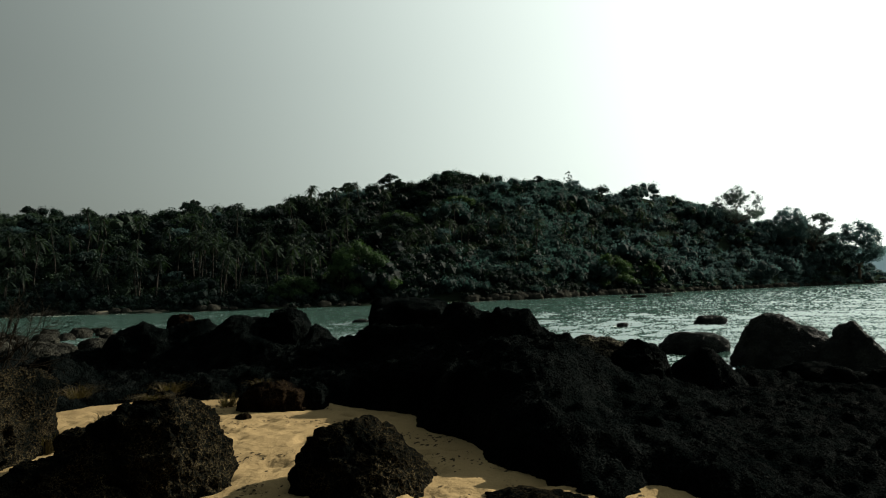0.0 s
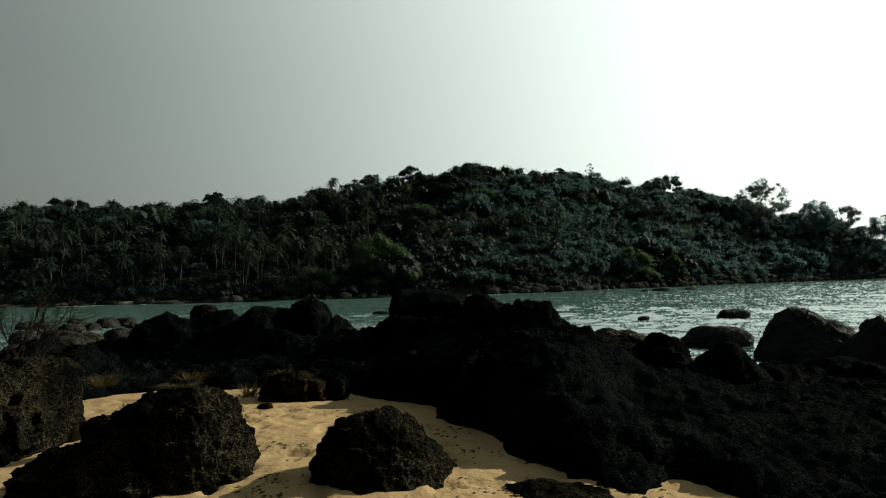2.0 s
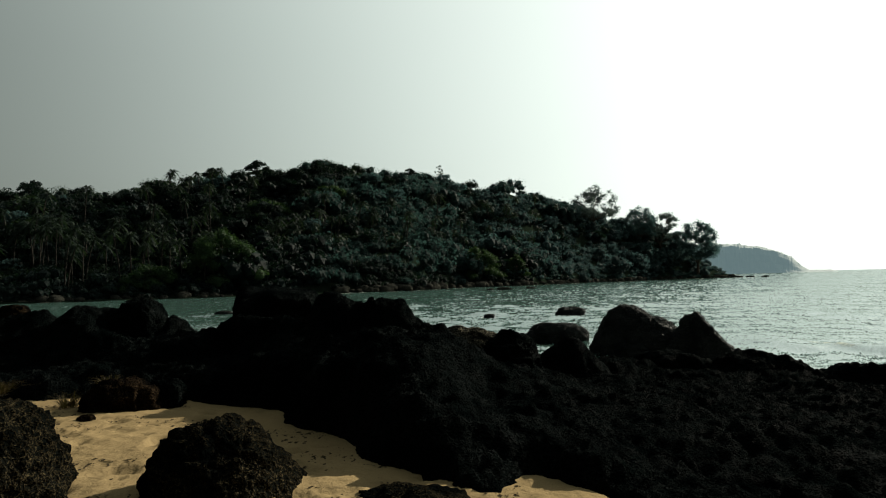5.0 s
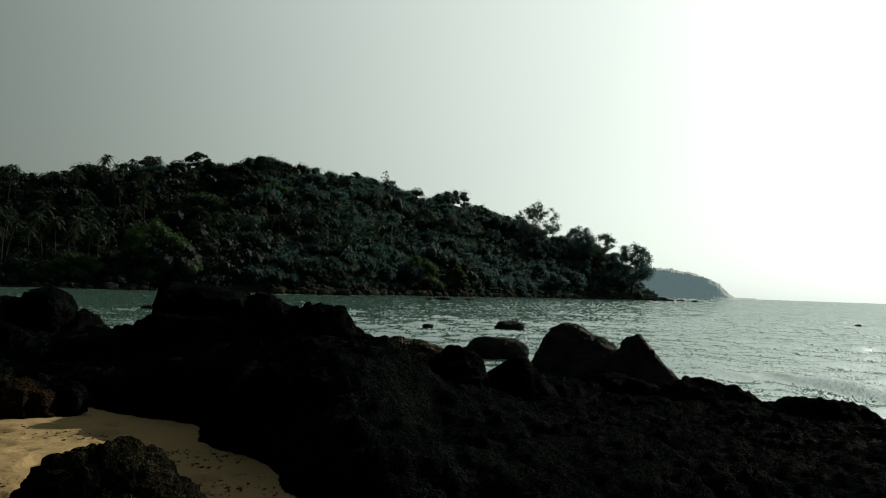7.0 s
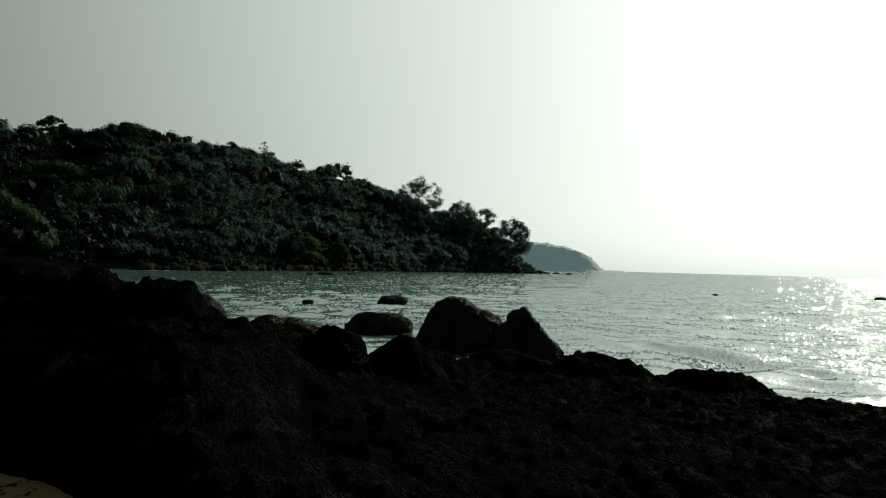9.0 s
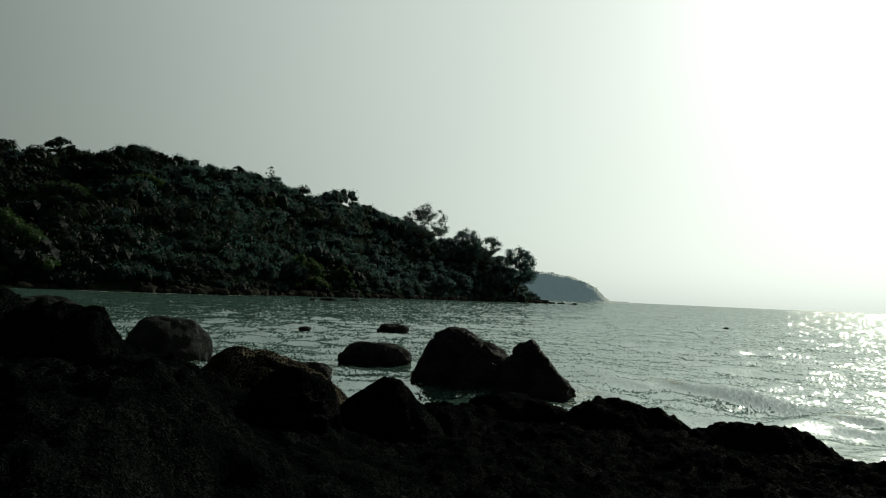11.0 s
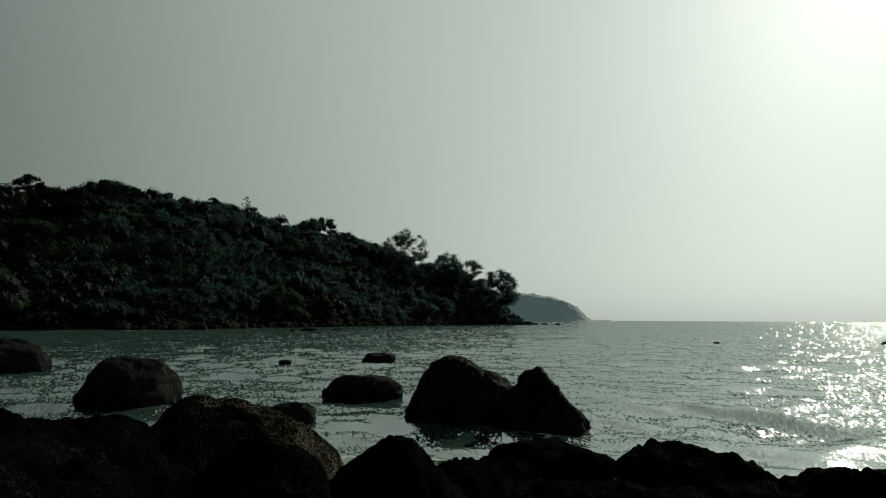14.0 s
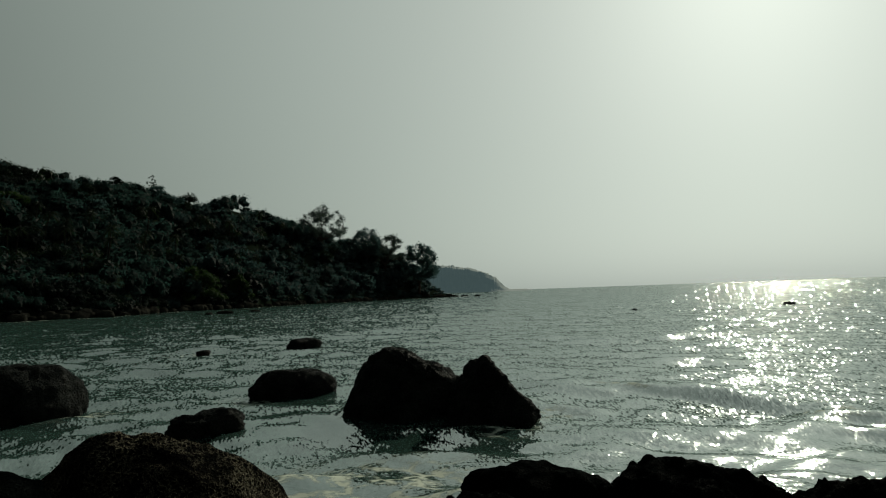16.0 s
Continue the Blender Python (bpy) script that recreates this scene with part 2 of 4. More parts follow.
    under = t.nodes.new("ShaderNodeBsdfDiffuse")
    k.link(body, under.inputs["Color"])
    gloss = t.nodes.new("ShaderNodeBsdfGlossy")
    gloss.inputs["Color"].default_value = (0.93, 1.0, 0.97, 1.0)
    gloss.inputs["Roughness"].default_value = 0.08
    k.link(n, gloss.inputs["Normal"])
    edge = t.nodes.new("ShaderNodeFresnel")
    edge.inputs["IOR"].default_value = 1.33
    k.link(n, edge.inputs["Normal"])
    fac = k.math("MULTIPLY", k.math("MINIMUM", edge.outputs[0], k.math("SUBTRACT", 0.40, k.math("MULTIPLY", near, 0.14))), k.math("SUBTRACT", 1.0, white))
    both = t.nodes.new("ShaderNodeMixShader")
    k.link(fac, both.inputs[0])
    k.link(under.outputs[0], both.inputs[1])
    k.link(gloss.outputs[0], both.inputs[2])
    k.link(both.outputs[0], t.nodes["Material Output"].inputs["Surface"])
    t.nodes.remove(k.b)
    return k.m


WATER = water_material()


def leaf_material(name, dark, light, glow=0.35, through_tint=(1.0, 1.15, 0.55)):
    k = Mat(name)
    col = k.mix(k.math("MULTIPLY", k.island(), 0.6), dark, light)
    col = k.mix(k.math("MULTIPLY", k.tone(), 0.5), col, tuple(0.55 * c for c in dark))
    col = k.mix(k.ramp(k.noise(0.16, 3, 0.6), [(0.38, (0, 0, 0)), (0.66, (1, 1, 1))]), k.mix(0.45, col, tuple(0.5 * c for c in dark)), k.mix(0.35, col, light))
    k.colour(col)
    k.set(Roughness=0.6)
    k.set(Specular_IOR_Level=0.04)
    t = k.t
    thin = t.nodes.new("ShaderNodeBsdfTranslucent")
    k.link(k.mix(1.0, col, through_tint, "MULTIPLY"), thin.inputs["Color"])
    both = t.nodes.new("ShaderNodeMixShader")
    both.inputs[0].default_value = glow
    k.link(k.b.outputs[0], both.inputs[1])
    k.link(thin.outputs[0], both.inputs[2])
    k.link(both.outputs[0], t.nodes["Material Output"].inputs["Surface"])
    return k.m


LEAF = leaf_material("broad_leaves", (0.0030, 0.0084, 0.0078), (0.0080, 0.0162, 0.0136), 0.3)
LEAF_OLIVE = leaf_material("olive_leaves", (0.010, 0.020, 0.0135), (0.026, 0.041, 0.026), 0.35)
# paler, more translucent leaves: distance haze put into colour towards the headland's end
LEAF_HAZED_AIRY = leaf_material("haze_paled_airy_leaves", (0.032, 0.046, 0.045), (0.058, 0.075, 0.072), 0.6, (0.9, 1.0, 0.85))
LEAF_HAZED = leaf_material("haze_paled_leaves", (0.018, 0.037, 0.034), (0.026, 0.048, 0.043), 0.66, (0.85, 1.0, 0.95))
LEAF_HAZED_FAR = leaf_material("far_haze_paled_leaves", (0.033, 0.056, 0.055), (0.040, 0.066, 0.064), 0.7, (0.85, 1.0, 1.0))
BUSH_LEAF = leaf_material("bright_bush_leaves", (0.014, 0.030, 0.013), (0.032, 0.056, 0.022))
FROND = leaf_material("palm_fronds", (0.0046, 0.0108, 0.0082), (0.022, 0.031, 0.022), 0.38)
GRASS = leaf_material("dry_grass", (0.02, 0.0155, 0.0065), (0.055, 0.04, 0.018), 0.3)


def plain(name, a, b, scale, rough=0.85, relief=0.02):
    k = Mat(name)
    f = k.noise(scale, 5, 0.65)
    k.colour(k.mix(f, a, b))
    k.set(Roughness=rough, Specular_IOR_Level=0.0)
    k.bump(f, 0.6, relief)
    return k.m


BARK = plain("grey_bark", (0.018, 0.015, 0.012), (0.045, 0.038, 0.03), 3.0)
PALM_BARK = plain("palm_bark", (0.009, 0.0088, 0.0078), (0.024, 0.0228, 0.020), 4.0)
TWIG = plain("dead_twigs", (0.005, 0.0045, 0.0036), (0.014, 0.012, 0.009), 20.0)
WEED = plain("dry_weed", (0.012, 0.0095, 0.006), (0.034, 0.027, 0.017), 20.0)
GREY_SAND = plain("grey_sand", (0.07, 0.065, 0.05), (0.12, 0.11, 0.085), 0.8, 0.95, 0.05)
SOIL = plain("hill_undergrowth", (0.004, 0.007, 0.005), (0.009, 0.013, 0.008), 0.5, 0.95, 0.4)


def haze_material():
    k = Mat("distant_slope_haze_glow")
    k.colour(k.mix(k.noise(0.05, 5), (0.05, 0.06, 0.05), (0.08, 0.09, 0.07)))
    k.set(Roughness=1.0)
    # faint blue emission imitates sea haze; the slope is no light source
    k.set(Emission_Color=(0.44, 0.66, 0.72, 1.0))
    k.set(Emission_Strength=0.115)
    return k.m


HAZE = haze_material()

# ---- ground, sea ----
# the far shore: distance by direction
SHORE_AZ = np.array([-60, -45, -30, -20, -10, 0, 8, 12, 18, 22, 26, 30, 32.5, 33.2, 34.0])
SHORE_R = np.array([260, 240, 200, 178, 173, 180, 192, 225, 252, 290, 330, 378, 400, 405, 408])


def ground_z(x, y):
    """Height of the sand and of the sea bed."""
    sea = np.maximum(y - 12.2 - 0.25 * np.clip(-x - 6, 0, 30), 0.8 * (x - 6.5) + 0.35 * (y - 9))
    z = 1.25 - 0.26 * np.log1p(np.exp(np.clip(2.0 * sea, -30, 30))) / 2.0
    z = np.maximum(z - 0.7 * smooth01((x - 1.9) / 1.8) * (y < 14) * smooth01((y - 1.5) / 2.5) - 1.3 * smooth01((x - 3.2) / 1.5) * smooth01((y - 8.0) / 2.0), -2.5)
    return z + 0.05 * np.clip(-y, 0, 40) + 0.05 * np.sin(0.9 * x + 0.5 * y) * (y < 14)


def sand_z(x, y):
    """The trodden sand of the cove: shallow prints and ripples."""
    near = smooth01((6.3 - np.abs(x + 3.2)) / 1.5) * smooth01((y - 3.0) / 1.5) * smooth01((12.2 - y) / 0.6)
    p = np.stack([x, y, 0 * x], 1)
    pits = np.clip(vnoise(p * 4.2, 5) + 0.5 * vnoise(p * 9.0, 6) - 0.35, 0, 0.6) * smooth01(vnoise(p * 0.6, 9) * 1.5 + 0.7)
    return ground_z(x, y) + near * (0.012 * fbm(p * 1.4, 2, 3) - 0.09 * pits + 0.010 * fbm(p * 8, 2, 4))


def build_ground():
    far = np.array([-4500, -1500, -500, -200, -100, -60, -40, -28, -20, -15, -12])
    xs = np.concatenate([far, np.arange(-9.5, 3.0, 0.05), -far[::-1] / 2.2])
    ys = np.concatenate([[-2000, -500, -120, -50, -25, -12, -6, -2, 1], np.arange(3.0, 12.2, 0.05), [12.6, 13.2, 14, 15, 17, 20, 25, 32, 45, 70, 150, 500, 1500, 4500]])
    x, y = np.meshgrid(xs, ys)
    x, y = x.ravel(), y.ravel()
    z = sand_z(x, y)
    me = mesh_of("ground", np.stack([x, y, z], 1), grid_faces(len(ys), len(xs)))
    return thing("ground", me, SAND, "pale yellow sand of a small rocky cove", "ground", kind="structure")


build_ground()


def build_sea():
    angles = np.radians(np.concatenate([np.arange(-75, -42, 1.0), np.arange(-42, 92, 0.24), np.arange(92, 125, 1.0)]))
    radii = [10.0]
    while radii[-1] < 4700:
        radii.append(radii[-1] * (1.0085 if radii[-1] < 75 else 1.016 if radii[-1] < 250 else 1.04))
    radii = np.array(radii)
    r, a = np.meshgrid(radii, angles, indexing="ij")
    x, y = (r * np.sin(a)).ravel(), (r * np.cos(a)).ravel()
    r = r.ravel()
    p = np.stack([x, y, 0 * x], 1)
    g = np.random.default_rng(12)
    z = 0.0
    gust = 0.75 + 0.5 * vnoise(p * 0.09, 5)
    for wave, slope in ((14.0, 0.030), (8.0, 0.045), (4.6, 0.08), (2.9, 0.10), (1.9, 0.115), (1.25, 0.12), (0.8, 0.10)):
        calm = np.exp(-((r / (wave * 42 + 25)) ** 2)) if wave < 8 else np.exp(-r / 400)
        for n in range(4):
            head = radians(35 + g.uniform(-1, 1) * (25 if wave > 4 else 60))
            long = wave * g.uniform(0.8, 1.25)
            amp = 0.6 * slope * long / (2 * math.pi)
            ph = 2 * math.pi / long * (x * math.sin(head) + y * math.cos(head)) + g.uniform(0, 6.3) + 1.3 * vnoise(p * (0.35 / wave), 20 + n)
            z = z + amp * calm * gust * (2 * np.exp(np.sin(ph) - 1) - 0.93)
    # a low swell about to break
    line = 19.3 - 0.05 * (y - 18.5) ** 2 + 0.9 * vnoise(p * 0.3, 61) + 0.25 * vnoise(p * 1.1, 62)
    u = (x - line) * 0.9
    along = smooth01((y - 11.0) / 3) * smooth01((28.0 - y) / 5) * (x > 12)
    swell = smooth01(1.3 * vnoise(p * 0.23, 63) + 0.75)
    z = z + 0.27 * np.where(u < 0, np.exp(-(u / 0.55) ** 2), np.exp(-(u / 1.6) ** 2)) * along * swell
    crest = np.exp(-((u + 0.1) / 0.22) ** 2) * along * smooth01(2 * vnoise(p * 0.5, 64) + 0.2)
    me = mesh_of("sea", np.stack([x, y, z - 0.02], 1), grid_faces(len(radii), len(angles))[:, ::-1])
    mask = 1.3 * crest
    for fx, fy, fr in ((7.6, 16.3, 0.9), (7.0, 18.4, 0.9), (8.9, 16.0, 0.6), (12.6, 20.5, 0.6), (14.6, 21.1, 0.5), (8.9, 28.9, 0.5), (12.0, 50.2, 0.7), (4.6, 29.8, 0.6), (13.0, 11.5, 0.8), (5.9, 20.0, 0.7), (8.6, 18.0, 0.7), (6.6, 16.9, 0.8)):
        mask = mask + np.exp(-((x - fx) ** 2 + (y - fy) ** 2) / (2 * fr * fr))
    azd = np.degrees(np.arctan2(x, y))
    off = r - np.interp(azd, SHORE_AZ, SHORE_R)
    mask = mask + 2.5 * np.exp(-((off + 3.5) / 2.2) ** 2) * (azd < 33.5) * smooth01(3 * vnoise(p * 0.05, 77))
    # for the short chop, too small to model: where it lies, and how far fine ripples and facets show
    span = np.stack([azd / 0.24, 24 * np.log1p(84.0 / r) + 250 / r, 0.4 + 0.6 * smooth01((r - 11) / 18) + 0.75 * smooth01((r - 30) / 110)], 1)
    # the bay under the headland is sheltered
    span[:, 2] *= 1 - smooth01((r - 35) / 40) * np.interp(azd, [-20, 8, 42], [0.55, 0.5, 0.0])
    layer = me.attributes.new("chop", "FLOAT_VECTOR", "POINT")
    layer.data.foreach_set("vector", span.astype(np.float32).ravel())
    layer = me.attributes.new("ripple", "FLOAT", "POINT")
    layer.data.foreach_set("value", (1 - smooth01((r - 11) / 13)).astype(np.float32))
    layer = me.attributes.new("foam", "FLOAT", "POINT")
    layer.data.foreach_set("value", np.clip(mask * 1.3, 0, 5).astype(np.float32))
    return thing("sea", me, WATER, "grey-green rippled sea with sun glitter", "sea", kind="structure")


build_sea()

# ---- rock outcrop between the cove and the sea ----
KNOTS = []


def knots(*rows):
    KNOTS.extend(rows)


# the sand of the cove, under which the rock dips
knots((-3, 8, 0.5), (-1, 6.6, 0.5), (-1.2, 9, 0.6), (-0.7, 8.2, 0.65), (-0.1, 7.0, 0.7), (0.3, 6.0, 0.75), (0, 4.8, 0.6), (-6, 7.5, 0.7), (0, 2.5, 0.6), (1.9, 4.3, 0.8), (-4.5, 9.8, 0.8), (-2.6, 10.2, 0.9), (-9, 9, 1.0), (1.75, 5.25, 0.9), (2.35, 5.0, 0.95), (2.6, 4.0, 1.0), (1.0, 4.7, 0.8), (1.2, 5.6, 1.45), (2.3, 5.9, 1.5))
# the high crest and its landward face
knots((-12, 13, 1.6), (-9, 12.3, 1.7), (-9, 15, 1.6), (-6, 11.8, 1.6), (-6, 14, 2.1), (-4, 11.8, 1.65), (-4, 13.6, 2.2), (-2.2, 12.9, 2.1), (-1.6, 11.6, 1.65))
knots((-0.5, 12.5, 2.35), (-0.3, 10.4, 1.95), (0.35, 8.9, 1.95), (1, 10.3, 2.3), (0.9, 11.4, 2.3), (0.85, 9.4, 2.4), (0.85, 8.5, 2.27), (1.9, 10.3, 2.0), (2.7, 10.3, 1.62), (1.05, 7.6, 2.1), (1.0, 6.8, 1.8), (1.5, 6.6, 1.6))
# the slabs between the crest and the open water
knots((2.1, 7.4, 1.58), (3.5, 7, 1.4), (4, 9.5, 1.4), (4.4, 11.2, 1.25), (6, 10.8, 1.1), (5.7, 12.5, 1.03), (5.0, 12.0, 1.05), (7.1, 13.2, 0.95), (6.5, 12.4, 1.06), (8.3, 12, 1.05), (9.7, 10.8, 0.95), (7, 8, 1.2), (9.5, 8, 1.05), (6, 5, 1.25))
knots((3.2, 5.2, 1.3), (11.6, 9.4, 0.6), (13, 8.2, 0.35), (10, 5, 1.0), (3.8, 16, 0.6), (13, 5, 0.5))
# the fall to the sea
knots((0, 15.6, 0.2), (-4, 16.8, 0.3), (3, 13.4, 0.7), (5.6, 14, -0.2), (8.5, 14.6, -0.7), (11, 12.6, -0.7), (14.5, 10, -0.7), (1, 18.5, -0.7), (-8, 18, -0.3), (6, 18, -0.8), (10, 16.5, -1.2), (13, 14.5, -1.2), (14, 18, -1.2), (9, 19, -1.2), (15.5, 12, -1.2))


def outcrop():
    step = 0.045
    xs, ys = np.arange(-13.0, 15.5, step), np.arange(2.6, 19.5, step)
    x, y = np.meshgrid(xs, ys)
    x, y = x.ravel(), y.ravel()
    p = np.stack([x, y, 0 * x], 1)
    wx, wy = x + 0.25 * fbm(p * 0.8, 3, 21), y + 0.25 * fbm(p * 0.8, 3, 31)
    weight, bulk = np.zeros_like(x), np.zeros_like(x)
    for kx, ky, kz in KNOTS:
        w = 1.0 / ((wx - kx) ** 2 + (wy - ky) ** 2 + 0.25) ** 2.2
        weight += w
        bulk += w * kz
    bulk = bulk / weight
    k = 9.0
    total = np.exp(k * bulk)

    def dome(cx, cy, rx, ry, top, turn=0.0, power=2.6, drop=1.2):
        c, s = math.cos(radians(turn)), math.sin(radians(turn))
        u, v = ((wx - cx) * c + (wy - cy) * s) / rx, (-(wx - cx) * s + (wy - cy) * c) / ry
        d = np.sqrt(u * u + v * v)
        total[:] += np.exp(k * np.clip(top + 0.06 - drop * d**power, -2.0, 4.0))

    # humps of the high crest
    dome(0.86, 10.3, 0.58, 0.65, 2.60, 0, 3.0)
    dome(0.36, 10.6, 0.75, 0.7, 2.56)
    dome(0.3, 11.9, 0.8, 0.8, 2.62)
    dome(-1.35, 12.6, 0.7, 0.6, 2.36)
    dome(-2.7, 13.8, 0.6, 0.6, 2.32)
    dome(-3.55, 13.8, 0.7, 0.6, 2.46)
    dome(-4.1, 13.6, 0.85, 0.75, 2.52)
    dome(-5.1, 13.8, 0.8, 0.7, 2.50)
    dome(-5.8, 13.5, 0.8, 0.7, 2.45)
    dome(-6.3, 13.3, 0.7, 0.7, 2.20)
    dome(-7.4, 12.4, 0.9, 0.7, 1.84)
    dome(-9.0, 13.6, 1.0, 0.8, 1.95)
    # its slope to the sea
    dome(1.35, 10.6, 0.6, 0.6, 2.24)
    dome(1.9, 10.5, 0.6, 0.6, 1.94)
    dome(2.0, 12.9, 0.9, 0.8, 1.92)
    dome(3.3, 12.8, 0.8, 0.7, 1.38)
    # humps of the slabs
    dome(5.4, 12.5, 1.0, 0.7, 1.36, -20, 4)
    dome(6.3, 13.0, 0.8, 0.6, 1.17, -25, 4)
    dome(8.2, 12.2, 1.3, 0.9, 1.24, -40, 4)
    dome(9.7, 10.9, 1.6, 1.0, 1.17, -25, 4)
    dome(11.6, 9.4, 1.4, 1.0, 0.70, -30, 4)
    dome(13.0, 8.2, 1.3, 1.0, 0.45, -30, 4)
    z = np.log(total + 1e-9) / k
    p3 = np.stack([x, y, z], 1)
    along, across = 0.45 * x - 0.89 * y, 0.89 * x + 0.45 * y
    ribs = np.stack([along * 0.28, across * 1.05 + 0.35 * fbm(p * 0.9, 2, 43), 0.5 * z], 1)
    z = z + 0.02 + 0.07 * fbm(p3 * 1.1, 3, 41) - 0.075 * ridged(ribs, 2, 45) - 0.03 * ridged(p3 * 3.0, 2, 51) - 0.036 * ridged(p3 * 7.5, 2, 61) + 0.016 * vnoise(p3 * 17.0, 66)
    z = z - 2.2 * smooth01((4.3 + 0.9 * fbm(p * 0.7, 3, 71) - y) / 1.6)
    keep = ((z > ground_z(x, y) - 0.35) & (z > -0.6)).reshape(len(ys), len(xs))
    held = np.zeros_like(keep)
    held[int((10.0 - 2.6) / step), int((1.0 + 13.0) / step)] = True
    for _ in range(900):  # only what hangs together with the crest
        grown = held.copy()
        grown[1:] |= held[:-1]
        grown[:-1] |= held[1:]
        grown[:, 1:] |= held[:, :-1]
        grown[:, :-1] |= held[:, 1:]
        grown &= keep
        if (grown == held).all():
            break
        held = grown
    keep = held.ravel()
    faces = grid_faces(len(ys), len(xs))
    faces = faces[keep[faces].any(1)]
    used = np.unique(faces)
    back = np.zeros(len(x), np.int64)
    back[used] = np.arange(len(used))
    me = mesh_of("rock_outcrop", np.stack([x, y, z], 1)[used], back[faces])
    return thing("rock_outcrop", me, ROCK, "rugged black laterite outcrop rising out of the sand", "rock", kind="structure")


outcrop()


def boulder_mesh(name, rx, ry, rz, seed, level=4, box=2.6, rough=1.0, lean=(0.0, 0.0), taper=0.0):
    v, f = ICO[level]
    n = np.abs(v) ** box
    v = v / (n.sum(1) ** (1 / box))[:, None]
    size = (rx * ry * rz) ** (1 / 3)
    q = v * (rx, ry, rz)
    o = q / size + 31.7 * seed
    push = 0.16 * fbm(o * 0.9, 2, seed) + rough * (0.09 * ridged(o * 2.2, 3, seed + 5))
    if level >= 5:
        push = push - rough * 0.026 * ridged(o * 6.0, 2, seed + 9)
    q = q * (1 + push)[:, None]
    slim = 1 - taper * np.clip(q[:, 2] / rz, 0, 1)
    q[:, :2] *= slim[:, None]
    q[:, 0] += lean[0] * q[:, 2]
    q[:, 1] += lean[1] * q[:, 2]
    return mesh_of(name, q, f)


def boulder(x, y, z, rx, ry, rz, seed, material, label, level=4, box=2.6, rough=1.0, turn=0.0, lean=(0.0, 0.0), taper=0.0, group=""):
    ob = thing("boulder", boulder_mesh("boulder", rx, ry, rz, seed, level, box, rough, lean, taper), material, label, "boulder", group)
    ob.matrix_world = pose(x, y, z, 0, 0, turn)
    return ob


def planed_mesh(name, planes, seed, head=None, level=5, rough=1.0, sharp=13.0, grain=1.0):
    """A rock bounded by planes (normal and distance), rounded where they meet; head: a ball (x, y, z, radius) that grows out of it."""
    v, f = ICO[level]
    far = np.zeros(len(v))
    for nx, ny, nz, d in planes:
        way = np.array([nx, ny, nz]) / math.sqrt(nx * nx + ny * ny + nz * nz)
        far += np.clip(v @ way / d, 0, None) ** sharp
    r = far ** (-1 / sharp)
    if head:
        c = np.array(head[:3])
        b = v @ c
        inside = b * b - c @ c + head[3] ** 2
        reach = np.where(inside > 0, b + np.sqrt(np.maximum(inside, 0)), 0)
        r = (r**8 + np.clip(reach, 0, None) ** 8) ** (1 / 8)
    q = v * r[:, None]
    o = q * grain + 31.7 * seed
    r = 1 + rough * (0.07 * fbm(o * 1.1, 3, seed) - 0.028 * ridged(o * 3.2, 2, seed + 5) - 0.016 * ridged(o * 9.0, 2, seed + 9))
    return mesh_of(name, q * r[:, None], f)


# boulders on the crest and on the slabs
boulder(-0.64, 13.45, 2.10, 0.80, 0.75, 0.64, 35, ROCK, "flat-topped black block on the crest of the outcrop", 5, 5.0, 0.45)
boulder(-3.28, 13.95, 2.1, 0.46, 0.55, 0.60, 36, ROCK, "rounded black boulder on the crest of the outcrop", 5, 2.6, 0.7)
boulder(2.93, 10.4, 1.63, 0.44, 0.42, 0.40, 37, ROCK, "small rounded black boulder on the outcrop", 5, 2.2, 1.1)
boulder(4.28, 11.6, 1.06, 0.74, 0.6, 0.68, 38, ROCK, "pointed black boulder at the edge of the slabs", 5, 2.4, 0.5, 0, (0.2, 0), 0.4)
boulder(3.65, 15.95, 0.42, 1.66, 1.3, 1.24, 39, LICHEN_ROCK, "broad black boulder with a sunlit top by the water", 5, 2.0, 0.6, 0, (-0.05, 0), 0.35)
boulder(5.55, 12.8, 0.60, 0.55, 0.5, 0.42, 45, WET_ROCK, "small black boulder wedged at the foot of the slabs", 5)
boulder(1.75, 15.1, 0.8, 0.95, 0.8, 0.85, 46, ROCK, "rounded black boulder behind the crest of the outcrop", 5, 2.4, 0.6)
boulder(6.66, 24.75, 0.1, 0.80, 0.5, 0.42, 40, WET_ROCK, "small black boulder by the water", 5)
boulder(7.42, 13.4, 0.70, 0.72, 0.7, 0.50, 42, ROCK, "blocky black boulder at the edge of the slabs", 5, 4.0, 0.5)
boulder(-5.95, 15.3, 2.28, 0.26, 0.24, 0.28, 33, RED_ROCK, "upright rusty boulder on the crest of the outcrop", 5, 3.4)

# boulders on the sand
COVE_PEAKED = [(-0.91, 0, 0.41, 0.60), (-0.46, 0, 0.89, 0.585), (0.5, 0, 0.86, 0.57), (0.82, 0, 0.575, 0.55), (0, -0.8, 0.6, 0.55), (0, 0.8, 0.6, 0.5), (-0.5, -0.75, 0.3, 0.6), (0.6, -0.7, 0.3, 0.58), (0, 0, -1, 0.5)]
COVE_STEPPED = [(0.05, 0, 1, 0.82), (0.65, 0, 0.76, 0.69), (-0.65, 0, 0.76, 0.74), (1, 0, 0.12, 0.66), (-0.94, 0, 0.33, 0.62), (0, -0.9, 0.43, 0.62), (0.5, -0.8, 0.3, 0.68), (0, 0.9, 0.43, 0.6), (0, 0, -1, 0.6)]
